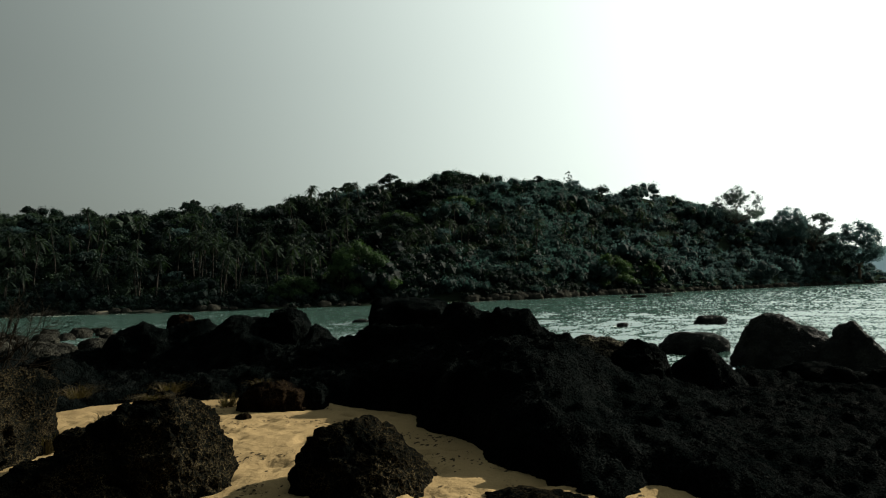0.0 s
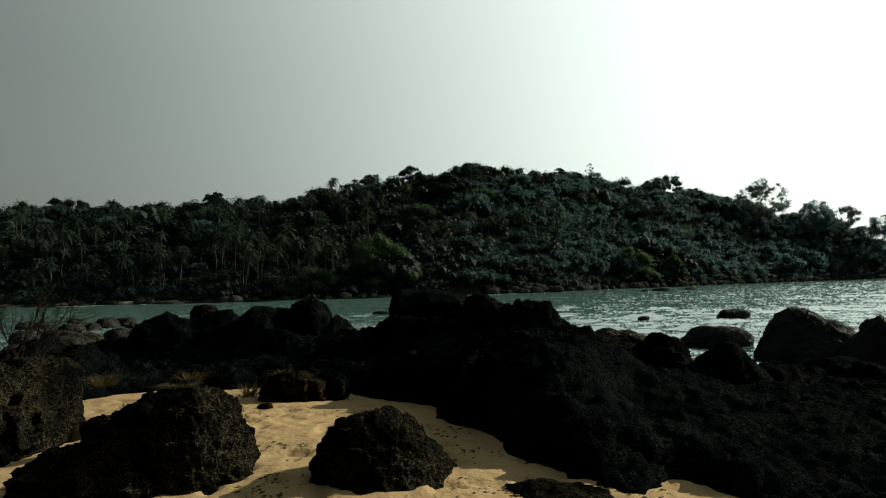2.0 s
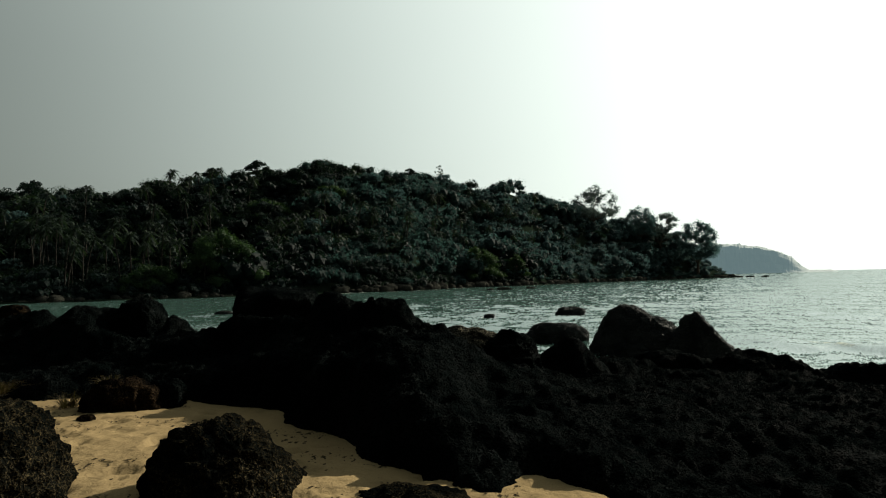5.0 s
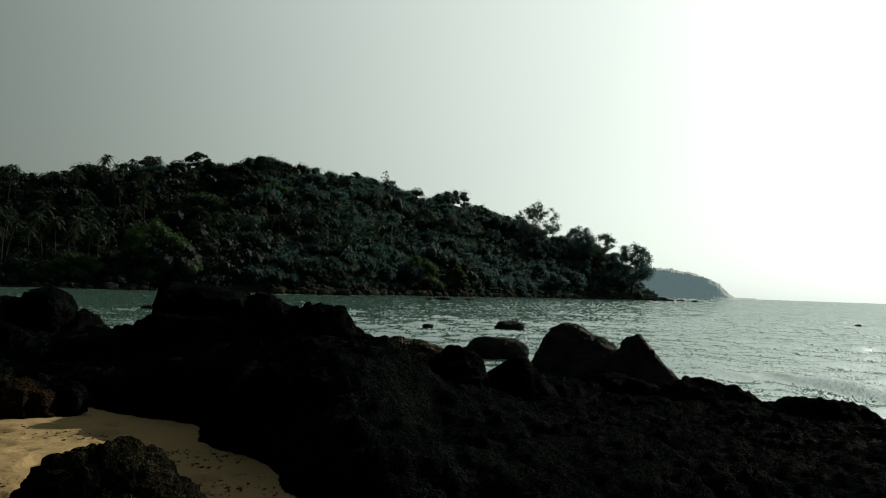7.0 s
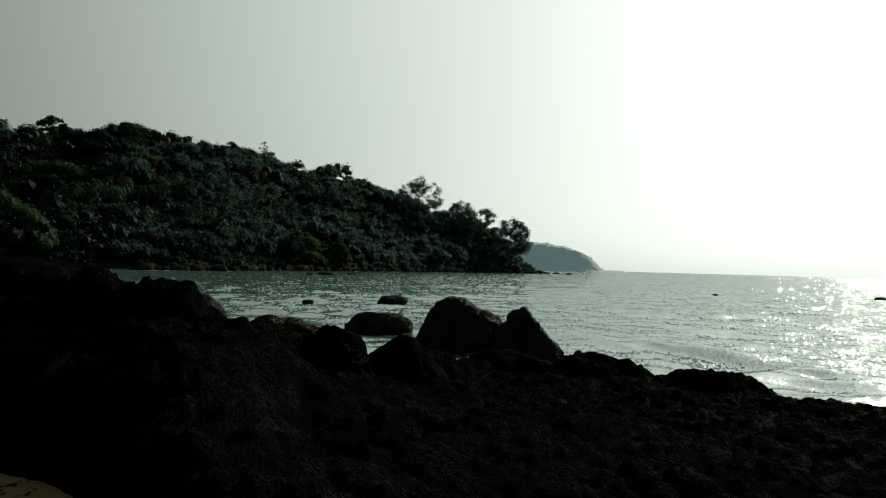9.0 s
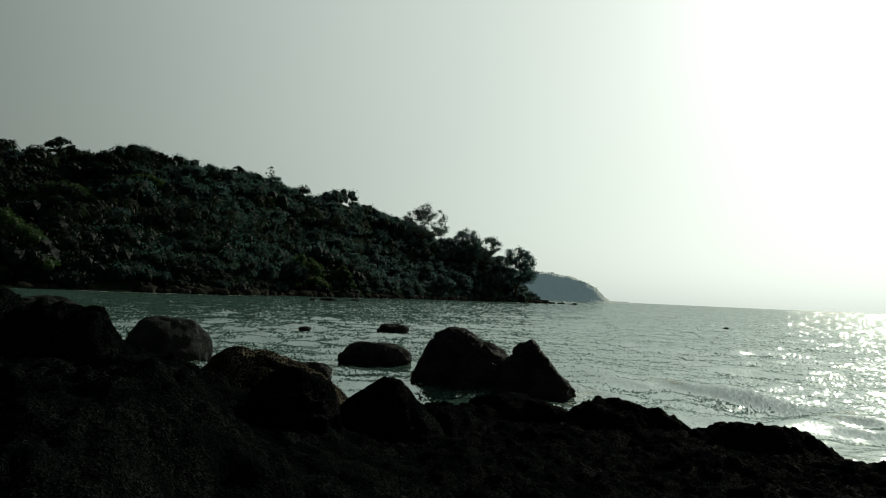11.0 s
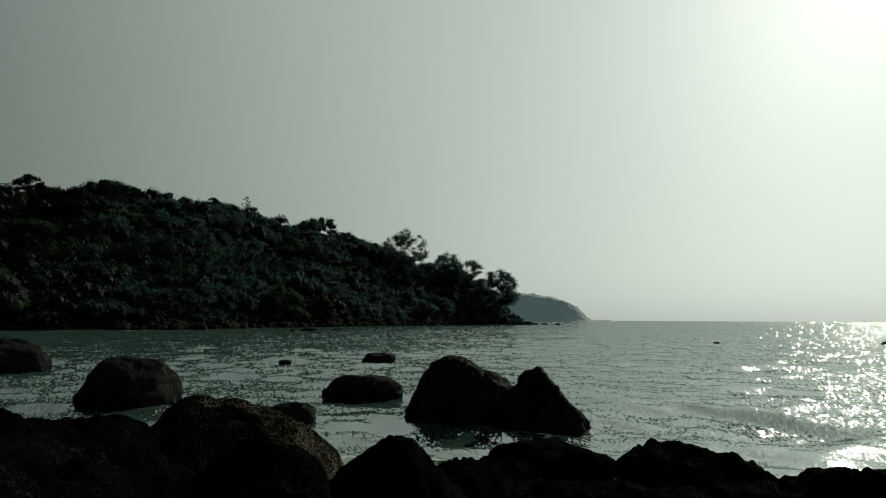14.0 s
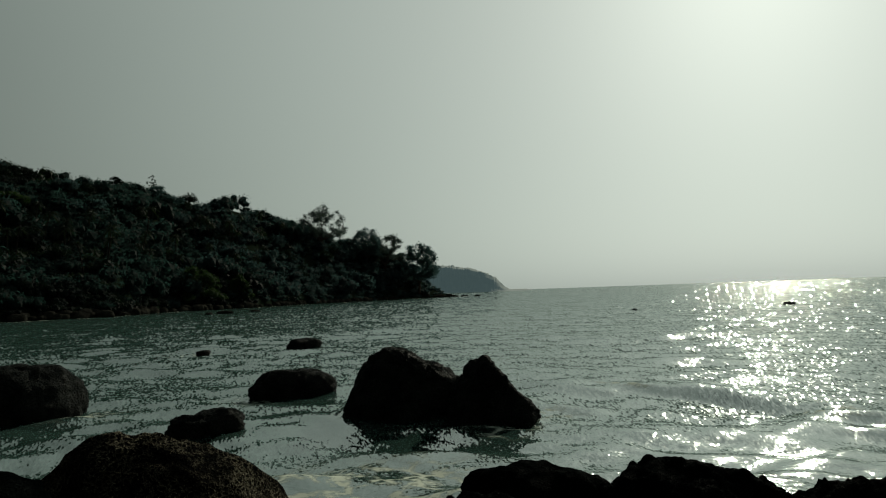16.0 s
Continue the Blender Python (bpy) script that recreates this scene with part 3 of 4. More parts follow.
for (bx, by, bz), planes, head, seed, label in (((-0.75, 5.95, 1.18), COVE_PEAKED, (-0.27, -0.05, 0.33, 0.26), 3, "pitted black boulder half sunk in pale sand"), ((-2.6, 6.05, 1.27), COVE_STEPPED, (0.28, 0.1, 0.34, 0.33), 8, "large rough black boulder with ochre crust on sand")):
    ob = thing("boulder", planed_mesh("boulder", planes, seed, head, 6, 1.25, 12.0, 2.3), CRUST_ROCK, label, "boulder")
    ob.matrix_world = pose(bx, by, bz, 0, 0, 8)
boulder(-3.12, 6.05, 1.56, 0.2, 0.18, 0.2, 18, CRUST_ROCK, "small rough rock lying on a low boulder", 5, 2.6, 1.3)
boulder(-3.42, 6.2, 1.42, 0.14, 0.13, 0.12, 16, CRUST_ROCK, "small rough rock lying on a low boulder", 5, 2.6, 1.3)
boulder(-3.2, 5.8, 1.2, 0.62, 0.5, 0.36, 12, CRUST_ROCK, "low black boulder beside a larger one", 6, 2.6, 1.2)
boulder(-5.12, 7.3, 1.52, 0.56, 0.7, 0.66, 15, CRUST_ROCK, "blocky black boulder with pale crust at the edge of sand", 6, 4.0, 1.0)
boulder(-3.85, 7.15, 1.35, 0.22, 0.2, 0.22, 17, CRUST_ROCK, "small dark rock on sand", 5)
boulder(-2.6, 10.15, 1.33, 0.46, 0.4, 0.30, 19, RED_ROCK, "rounded brown boulder at the back of the cove", 5)
boulder(-2.05, 10.3, 1.3, 0.25, 0.25, 0.25, 23, ROCK, "small dark rock on sand", 5)
boulder(-2.75, 9.2, 1.28, 0.10, 0.08, 0.07, 27, RED_ROCK, "fist-sized brown stone on sand", 4)
boulder(0.65, 5.4, 1.08, 0.5, 0.4, 0.2, 29, CRUST_ROCK, "low black rock level with the sand", 5)

# boulders in the water
SEA_BIG = [(0.47, 0, 0.883, 1.50), (-0.55, 0, 0.84, 1.85), (-0.97, 0, 0.25, 1.57), (-0.75, 0, 0.66, 1.79), (0, -0.85, 0.5, 1.25), (0.5, -0.75, 0.4, 1.35), (-0.5, -0.75, 0.3, 1.4), (0, 0.9, 0.4, 1.2), (1, 0, 0.1, 1.75), (0, 0, -1, 0.8)]
SEA_SIDE = [(0.72, 0, 0.69, 1.0), (-0.95, 0, 0.3, 1.2), (0, -0.9, 0.43, 0.9), (0, 0.9, 0.43, 0.9), (0.95, -0.3, 0, 1.3), (0.8, 0.4, 0.3, 1.15), (-0.62, 0, 0.78, 1.22), (0, 0, -1, 0.6)]
for (bx, by), planes, head, seed, label in (((11.62, 23.57), SEA_BIG, None, 41, "large wet grey boulder standing in the sea"), ((13.05, 21.66), SEA_SIDE, (-0.24, 0.0, 1.08, 0.38), 43, "knob-headed wet boulder leaning on a larger one")):
    ob = thing("boulder", planed_mesh("boulder", planes, seed, head, 6), WET_ROCK, label, "boulder")
    ob.matrix_world = pose(bx, by, 0.0, 0, 0, -33)
boulder(10.9, 29.4, 0.1, 1.35, 0.9, 0.72, 47, WET_ROCK, "low rounded black rock awash in the sea", 5, 2.6, 0.5)
boulder(9.7, 29.3, 0.05, 0.5, 0.4, 0.38, 48, WET_ROCK, "small black rock awash in the sea", 4)
boulder(18.75, 48.4, 0.1, 1.15, 0.7, 0.5, 53, WET_ROCK, "flat black rock awash in the sea", 4, 2.6, 0.5, 0, (0.4, 0))
boulder(3.1, 31.2, 0.3, 1.7, 1.4, 1.35, 59, WET_ROCK, "broad black boulder standing in the sea", 5, 2.6, 0.5, 0, (0, 0), 0.2)
boulder(-2.6, 50.0, 0.2, 2.5, 1.8, 1.5, 49, WET_ROCK, "broad dark boulder in the bay behind the outcrop", 5, 2.4, 0.6)
boulder(13.0, 50.0, 0.0, 0.4, 0.3, 0.2, 61, WET_ROCK, "tiny black rock just above the water", 3)
boulder(91.0, 57.0, 0.0, 0.75, 0.6, 0.36, 63, WET_ROCK, "lone dark rock far out in the sea", 3)
boulder(72.5, 67.5, 0.0, 0.32, 0.3, 0.16, 65, WET_ROCK, "tiny black rock far out in the sea", 3)
boulder(-8.9, 72.0, 0.0, 0.9, 0.5, 0.3, 67, WET_ROCK, "small dark rock in the bay", 3)

# rocks in the shallow bay
rng = random.Random(4)
pool = [boulder_mesh("boulder", 1.0, 0.85, 0.7, 70 + n, 4, 2.5, 0.8) for n in range(5)]
for n in range(92):
    near = n >= 64
    ax = radians(-33.5 + (11 if near else 20) * rng.random() ** 1.3)
    rad = 33 + 13 * rng.random() if near else 38 + 38 * rng.random()
    s = 0.35 + (0.75 if near else 0.55) * rng.random() ** 2
    ob = thing("boulder", pool[n % 5], SHORE_ROCK, "grey boulder in the shallow bay", "boulder", "rocks in the bay")
    ob.matrix_world = pose(rad * math.sin(ax), rad * math.cos(ax), 0.15 * s, 0, 0, 360 * rng.random()) @ Matrix.Diagonal((s, s, s, 1))

# ---- wooded headland across the bay ----
TOP_AZ = np.array([-60, -45, -33.3, -31, -28.7, -26.6, -24.5, -23.6, -21.2, -18.7, -16.5, -15.1, -14.2, -12.4, -9.6, -8.6, -6.7, -5.8, -3.4, -2.2, -0.5, 1, 2.4, 3.9, 4.8, 6, 7.2, 8.6, 10, 11.9, 13, 13.7, 14.6, 16.2, 17.3, 18.6, 19.6, 21.5, 22.3, 25.5, 26.3, 29.6, 30.1, 31.4, 32.7, 34])
TOP_EL = np.array([6, 6.5, 6.7, 6.97, 6.96, 6.89, 7.07, 6.82, 7.43, 7.69, 7.62, 7.39, 7.85, 8.4, 8.49, 8.86, 8.9, 8.82, 9.4, 9.21, 9.78, 10.11, 9.92, 9.48, 9.53, 9.05, 9.2, 9.3, 9.02, 8.34, 7.9, 7.62, 7.93, 8.14, 7.83, 7.32, 6.88, 6.5, 6.22, 5.18, 4.81, 3.93, 3.39, 2.2, 0.9, 0.1])
DEPTH = np.interp(np.arange(-60, 34.1, 0.5), [-60, 0, 12, 20, 28, 34], [110, 100, 95, 85, 45, 12])


def slope_z(azd, s):
    """Height of the hill s metres behind its shore, in the direction azd (degrees)."""
    r0, depth = np.interp(azd, SHORE_AZ, SHORE_R), np.interp(azd, np.arange(-60, 34.1, 0.5), DEPTH)
    crest = np.tan(np.radians(np.interp(azd, TOP_AZ, TOP_EL))) * (r0 + depth) + 2.9 - np.interp(azd, [20, 30, 34], [4.9, 8.0, 3])
    crest = np.maximum(crest, 1.5)
    u = s / depth
    wall = 0.12 * np.interp(azd, [-9, -3], [0, 1]) * (1 - np.exp(-np.maximum(s, 0) / 7.0))
    up = wall + (1 - wall) * smooth01(np.clip(u, 0, 1) * 0.96)
    return np.where(u < 1, 0.3 + (crest - 0.3) * up, crest * (1 - 0.25 * (u - 1))) * (s > -2) - 1.0 * (s <= -2)


def slope_place(azd, s):
    r = np.interp(azd, SHORE_AZ, SHORE_R) + s
    return r * np.sin(np.radians(azd)), r * np.cos(np.radians(azd))


def build_hill():
    azs = np.arange(-60, 34.01, 0.4)
    ss = np.concatenate([[-8, -3, -1.9, 0], np.arange(4, 121, 4), np.arange(130, 260, 15)])
    a, s = np.meshgrid(azs, ss, indexing="ij")
    a, s = a.ravel(), s.ravel()
    s = np.where(s > 0, s * np.interp(a, [-60, 20, 28, 34], [1, 1, 0.5, 0.15]), s)
    x, y = slope_place(a, s)
    z = slope_z(a, s) + (s > 2) * 0.8 * fbm(np.stack([x, y, 0 * x], 1) * 0.06, 3, 81)
    me = mesh_of("hillside", np.stack([x, y, z], 1), grid_faces(len(azs), len(ss)))
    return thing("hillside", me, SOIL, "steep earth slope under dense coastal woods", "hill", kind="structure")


build_hill()


def build_far_beach():
    azs, ss = np.arange(-50, -18.5, 0.2), np.array([-1.9, -1.0, -0.2, 1.0, 2.5])
    a, t = np.meshgrid(azs, ss, indexing="ij")
    a, t = a.ravel(), t.ravel()
    x, y = slope_place(a, t + 1.5 * np.sin(a * 1.7))
    z = np.interp(t, ss, [-0.5, 0.1, 0.4, 0.7, 0.9]) * np.interp(a, [-22, -18.5], [1, 0.4])
    me = mesh_of("far_beach", np.stack([x, y, z], 1), grid_faces(len(azs), len(ss)))
    return thing("far_beach", me, GREY_SAND, "narrow strip of sand below the palm grove", "beach", kind="structure")


build_far_beach()


def leaf_cloud(blobs, count, size, seed, flat=0.3, loose=0.7, reach=(0.72, 1.18), domed=True):
    """Small leaf sprays, each a bent quad, strewn over the skins of the blobs (x, y, z, radius)."""
    g = np.random.default_rng(seed)
    b = np.asarray(blobs, float)
    w = b[:, 3] ** 2
    pick = g.choice(len(b), count, p=w / w.sum())
    d = g.normal(size=(count, 3))
    d /= np.linalg.norm(d, axis=1)[:, None]
    if domed:
        d[:, 2] = np.abs(d[:, 2]) * 0.9 + d[:, 2] * 0.25
    c = b[pick, :3] + d * b[pick, 3:4] * g.uniform(*reach, (count, 1)) * (1, 1, 0.8)
    n = d + loose * g.normal(size=(count, 3))
    n /= np.linalg.norm(n, axis=1)[:, None]
    u = np.cross(n, g.normal(size=(count, 3)))
    u /= np.linalg.norm(u, axis=1)[:, None]
    v = np.cross(n, u)
    h = size * g.uniform(0.55, 1.3, (count, 1))
    sag = -flat * h * n
    verts = np.stack([c - u * h + sag, c - v * h * 0.6, c + u * h + sag, c + v * h * 0.6], 1).reshape(-1, 3)
    return verts, np.arange(count * 4).reshape(-1, 4)


def crown_blobs(seed, radius, height, count, clump=(0.28, 0.48)):
    g = np.random.default_rng(seed)
    out = []
    for n in range(count):
        a, r = g.uniform(0, 2 * np.pi), radius * 0.72 * math.sqrt(g.uniform(0, 1))
        z = height * (1 - 0.75 * (r / radius) ** 2) * g.uniform(0.15, 1.0)
        out.append((r * math.cos(a), r * math.sin(a), z, radius * g.uniform(*clump)))
    return out


def tube(points, radii, sides=7):
    """A tapered limb along points."""
    pts = np.asarray(points, float)
    verts, faces = [], []
    for n, (c, r) in enumerate(zip(pts, radii)):
        d = pts[min(n + 1, len(pts) - 1)] - pts[max(n - 1, 0)]
        d = d / np.linalg.norm(d)
        u = np.cross(d, (0.31, 0.95, 0.02))
        u /= np.linalg.norm(u)
        v = np.cross(d, u)
        for k in range(sides):
            a = 2 * math.pi * k / sides
            verts.append(c + r * (u * math.cos(a) + v * math.sin(a)))
    for n in range(len(pts) - 1):
        for k in range(sides):
            a, b = n * sides + k, n * sides + (k + 1) % sides
            faces.append((a, b, b + sides, a + sides))
    return np.array(verts), np.array(faces)


def join(pieces):
    vs, fs, n = [], [], 0
    for v, f in pieces:
        vs.append(v)
        fs.append(np.asarray(f) + n)
        n += len(v)
    return np.concatenate(vs), np.concatenate(fs)


def tree_meshes(seed, radius, height, trunk_h, blobs, leaves, size, clump=(0.28, 0.48), fine=False):
    """Trunk with limbs, and a crown of leaf sprays; the foot at the origin."""
    g = np.random.default_rng(seed)
    b = [(x, y, z + trunk_h, r) for x, y, z, r in crown_blobs(seed, radius, height, blobs, clump)]
    pieces = []
    bend = g.uniform(-0.4, 0.4, 2)
    fork = np.array([bend[0], bend[1], trunk_h])
    pieces.append(tube([(0, 0, -0.8), fork * (0.3, 0.3, 0.5), fork], [0.045 * radius + 0.12, 0.035 * radius + 0.1, 0.03 * radius + 0.08]))
    mains = []
    for n, (x, y, z, r) in enumerate(b):
        end = np.array([x, y, z])
        if n < 8:
            mid = fork * 0.45 + end * 0.55 + g.normal(size=3) * 0.06 * radius
            mains.append((mid, end))
            pieces.append(tube([fork, mid, end], [0.016 * radius + 0.05, 0.009 * radius + 0.025, 0.012], 5))
        else:
            start = min((m for pair in mains for m in pair), key=lambda m: np.linalg.norm(m - end))
            pieces.append(tube([start, (start + end) / 2 + (0, 0, 0.03 * radius), end], [0.006 * radius + 0.015, 0.004 * radius + 0.01, 0.008], 4))
    v, f = leaf_cloud(b, leaves, size, seed, 0.3, 1.6, (0.15, 1.35), False) if fine else leaf_cloud(b, leaves, size, seed)
    return mesh_of("trunk", *join(pieces)), mesh_of("crown", v, f, False)


def plant_tree(name, meshes, leaf, x, y, z, turn, s, label, group=""):
    base = thing(name, None, None, label, "tree", group)
    if name == "palm_tree":
        part("trunk", meshes[0], PALM_BARK, base)
        for frond in meshes[1]:
            part("frond", frond, leaf, base)
    else:
        part("trunk", meshes[0], BARK, base)
        part("crown", meshes[1], leaf, base)
    base.matrix_world = pose(x, y, z, 0, 0, turn) @ Matrix.Diagonal((s, s, s, 1))
    return base


def palm_meshes(seed, height):
    g = np.random.default_rng(seed)
    lean = g.uniform(-0.16, 0.16, 2) * height
    pts = [(lean[0] * u * u, lean[1] * u * u, -0.6 + (height + 0.6) * u) for u in np.linspace(0, 1, 7)]
    trunk = tube(pts, [0.24, 0.19, 0.17, 0.16, 0.15, 0.14, 0.13], 6)
    top = np.array(pts[-1])
    fronds = []
    for n in range(18):
        tris = []
        a = 2.4 * n + g.uniform(-0.3, 0.3)
        rise, long = 1.25 - 1.9 * n / 17 + g.uniform(-0.15, 0.15), g.uniform(2.1, 2.9)
        out = np.array([math.cos(a), math.sin(a), 0])
        side = np.array([-out[1], out[0], 0])
        u = np.linspace(0.04, 1, 12)
        droop = g.uniform(0.55, 0.95)
        rib = top + np.outer(long * (math.cos(rise) * u + 0.12 * u * u), out) + np.outer(long * (math.sin(rise) * u - droop * u**2.2), (0, 0, 1))
        for k in range(11):
            w = 0.6 * math.sin(math.pi * (0.15 + 0.8 * u[k])) + 0.08
            for sgn in (-1, 1):
                tip = (rib[k] + rib[k + 1]) / 2 + sgn * side * w * 0.7 + out * 0.3 + np.array([0, 0, -0.5 * w - 0.12 * g.uniform()])
                tris += [rib[k], rib[k + 1], tip]
        v = np.array(tris)
        fronds.append(mesh_of("frond", v, np.arange(len(v)).reshape(-1, 3), False))
    return mesh_of("trunk", *trunk), fronds


def hill_point(azd, s, d=0.0):
    x, y = slope_place(azd, s)
    return float(x), float(y), float(slope_z(np.array(azd), np.array(s)))


# woods as one mass of crowns
def build_woods():
    g = np.random.default_rng(7)
    kinds = []
    for n in range(14):
        wide = g.uniform(3.2, 4.6)
        tall = wide * g.uniform(0.6, 1.05)
        b = crown_blobs(200 + n, wide, tall, 11, (0.28, 0.46)) + crown_blobs(240 + n, wide * 1.15, tall * 1.15, 18, (0.10, 0.2))
        many = 500
        v, f = leaf_cloud(b, many, 0.30, 300 + n, 0.3, 0.5, (0.8, 1.3))
        core = np.concatenate([ICO[1][0] * (br * 0.62) + (bx, by, bz) for bx, by, bz, br in b[:11]])
        core_f = np.concatenate([ICO[1][1] + 12 * i for i in range(11)])
        v = v.reshape(-1, 4, 3)[:, :3].reshape(-1, 3)
        kinds.append(join([(v, np.arange(many * 3).reshape(-1, 3)), (core, core_f)]))
    # crowns turn paler to the right, haze painted in by direction
    masses = {"green": [], "grey": [], "far_haze": [], "olive": []}
    azd = -38.0
    while azd < 33.4:
        r0, depth = np.interp(azd, SHORE_AZ, SHORE_R), np.interp(azd, np.arange(-60, 34.1, 0.5), DEPTH)
        s = 2.0 + 3 * g.uniform()
        while s < depth + 7:
            a = azd + g.uniform(-0.5, 0.5) * 1.3
            x, y, z = hill_point(a, s)
            grove = -33 < a < -7 and s < 42
            size = (g.uniform(0.8, 1.5) if g.uniform() < 0.82 or s > 0.72 * depth else g.uniform(1.6, 2.3)) * (0.85 if grove else 1.0) * np.interp(s, [0, 12], [0.55, 1.0]) * np.interp(a, [28, 33], [1.0, 0.5])
            v, f = kinds[g.integers(14)]
            t = g.uniform(0, 2 * np.pi)
            m = np.array([[math.cos(t), -math.sin(t), 0], [math.sin(t), math.cos(t), 0], [0, 0, 1]]) * size
            # towards the foot the darker leaf wins: shade of the slope put into colour
            masses["far_haze" if g.uniform() < (a - 11) / 13 else "grey" if g.uniform() < (a + 3) / 12 * np.interp(s, [4, 25], [0.25, 1.0]) else "olive" if g.uniform() < 0.3 and s > 14 else "green"].append((v @ m.T + (x, y, z + g.uniform(-1.9, 0.3) * size), f))
            s += 4.9 * g.uniform(0.7, 1.3)
        # undergrowth at the foot, mostly in the darkest leaf as painted shade
        for _ in range(5):
            a, t = azd + g.uniform(-0.7, 0.7), g.uniform(0, 2 * np.pi)
            x, y, z = hill_point(a, g.uniform(0.5, 13.0) * np.interp(a, [24, 33], [1.0, 0.4]))
            v, f = kinds[g.integers(14)]
            m = np.array([[math.cos(t), -math.sin(t), 0], [math.sin(t), math.cos(t), 0], [0, 0, 1]]) * g.uniform(0.4, 0.75) * np.interp(a, [28, 33], [1.0, 0.5])
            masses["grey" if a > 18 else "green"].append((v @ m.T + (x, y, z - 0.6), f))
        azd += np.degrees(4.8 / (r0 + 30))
    for kind, material, label in (("green", LEAF, "dense dark green coastal woods covering the hill"), ("grey", LEAF_HAZED, "dense grey-green coastal woods towards the headland's end, leaves paled for haze"), ("far_haze", LEAF_HAZED_FAR, "blue-grey coastal woods at the headland's tip, haze put into the leaf colour"), ("olive", LEAF_OLIVE, "paler olive crowns scattered through the coastal woods")):
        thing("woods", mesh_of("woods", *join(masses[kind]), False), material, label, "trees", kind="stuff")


build_woods()

# single trees that stand out of the woods
rng = random.Random(11)
BROAD = [tree_meshes(400 + n, 2.9 + 0.3 * n, 5.0, 1.3, 20, 1000, 0.34) for n in range(5)]
for n in range(110):
    azd = -34 + 64 * rng.random()
    depth = float(np.interp(azd, np.arange(-60, 34.1, 0.5), DEPTH))
    x, y, z = hill_point(azd, depth * (0.25 + 0.72 * rng.random()))
    plant_tree("broadleaf_tree", BROAD[n % 5], LEAF_HAZED_FAR if azd > 18 else LEAF_HAZED if azd > 7 else LEAF, x, y, z - 0.5, 360 * rng.random(), 0.8 + 0.5 * rng.random(), "dark green broadleaf tree on the wooded hill", "trees on the hill")

for n in range(16):
    azd = -33 + 3.0 * n + 2.0 * rng.random()
    depth = float(np.interp(azd, np.arange(-60, 34.1, 0.5), DEPTH))
    x, y, z = hill_point(azd, depth * (0.95 + 0.06 * rng.random()))
    plant_tree("broadleaf_tree", BROAD[n % 5], LEAF_HAZED_FAR if azd > 18 else LEAF_HAZED if azd > 7 else LEAF, x, y, z - 2.0, 360 * rng.random(), 0.75 + 0.3 * rng.random(), "dark green broadleaf tree on the hill's skyline", "trees on the hill")

PALMS = [palm_meshes(500 + n, h) for n, h in enumerate((10.0, 11.5, 13.0, 8.5))]
for n in range(95):
    azd = -34 + 26 * rng.random()
    x, y, z = hill_point(azd, 8 + 50 * rng.random())
    plant_tree("palm_tree", PALMS[n % 4], FROND, x, y, z, 360 * rng.random(), 0.9 + 0.3 * rng.random(), "tall coconut palm with drooping fronds in a grove", "coconut palms")
for n in range(56):
    azd = -4 + 25 * rng.random()
    x, y, z = hill_point(azd, 18 + 36 * rng.random())
    plant_tree("palm_tree", PALMS[n % 4], FROND, x, y, z, 360 * rng.random(), 0.7 + 0.3 * rng.random(), "coconut palm half hidden in the woods", "coconut palms")


for n in range(12):
    azd = -13.5 + 8.5 * rng.random()
    x, y, z = hill_point(azd, 60 + 30 * rng.random())
    plant_tree("palm_tree", PALMS[n % 4], FROND, x, y, z - 1.5, 360 * rng.random(), 0.8 + 0.25 * rng.random(), "coconut palm standing up to the skyline", "coconut palms")


def big_bush(azd, s, wide, tall, seed, label):
    """A dense bush that bulges out of the wood's edge."""
    g = np.random.default_rng(seed)
    blobs = []
    for n in range(46):
        u, d, h = g.uniform(-1, 1), g.uniform(-0.35, 0.35), g.uniform(0, 1) ** 0.8
        blobs.append((u * wide / 2 * math.sqrt(1 - 0.75 * h * h), d * wide * (1 - 0.5 * h), h * tall * (1 - 0.35 * u * u), wide * g.uniform(0.08, 0.15)))
    stems = [tube([(0, 0, -0.5), (x * 0.5, y * 0.5, z * 0.6), (x, y, z)], [0.2, 0.12, 0.03], 5) for x, y, z, r in blobs[:14]]
    base = thing("bush", None, None, label, "bush")
    part("stem", mesh_of("stem", *join(stems)), BARK, base)
    core = np.concatenate([ICO[2][0] * (br * 0.62) + (bx, by, bz) for bx, by, bz, br in blobs])
    core_f = np.concatenate([ICO[2][1] + len(ICO[2][0]) * i for i in range(len(blobs))])
    v, f = leaf_cloud(blobs, 15000, 0.27, seed + 1)
    v = v.reshape(-1, 4, 3)[:, :3].reshape(-1, 3)
    part("foliage", mesh_of("foliage", *join([(v, np.arange(len(v)).reshape(-1, 3)), (core, core_f)]), False), BUSH_LEAF, base)
    x, y, z = hill_point(azd, s)
    base.matrix_world = pose(x, y, z, 0, 0, -azd)
    return base


big_bush(-7.0, 9, 19.0, 14.0, 701, "broad bright green bush at the wood's edge")
big_bush(-12.5, 10, 15.0, 6.0, 702, "low spreading green bush under the palms")
big_bush(-3.6, 54, 17.0, 4.0, 705, "low sunlit scrub in a clearing of the woods")
big_bush(1.5, 62, 12.0, 3.5, 706, "low sunlit scrub in a clearing of the woods")
big_bush(14.0, 5, 15.0, 10.0, 703, "rounded green bush above the shore rocks")
big_bush(17.0, 5, 9.0, 7.5, 704, "small green bush above the shore rocks")

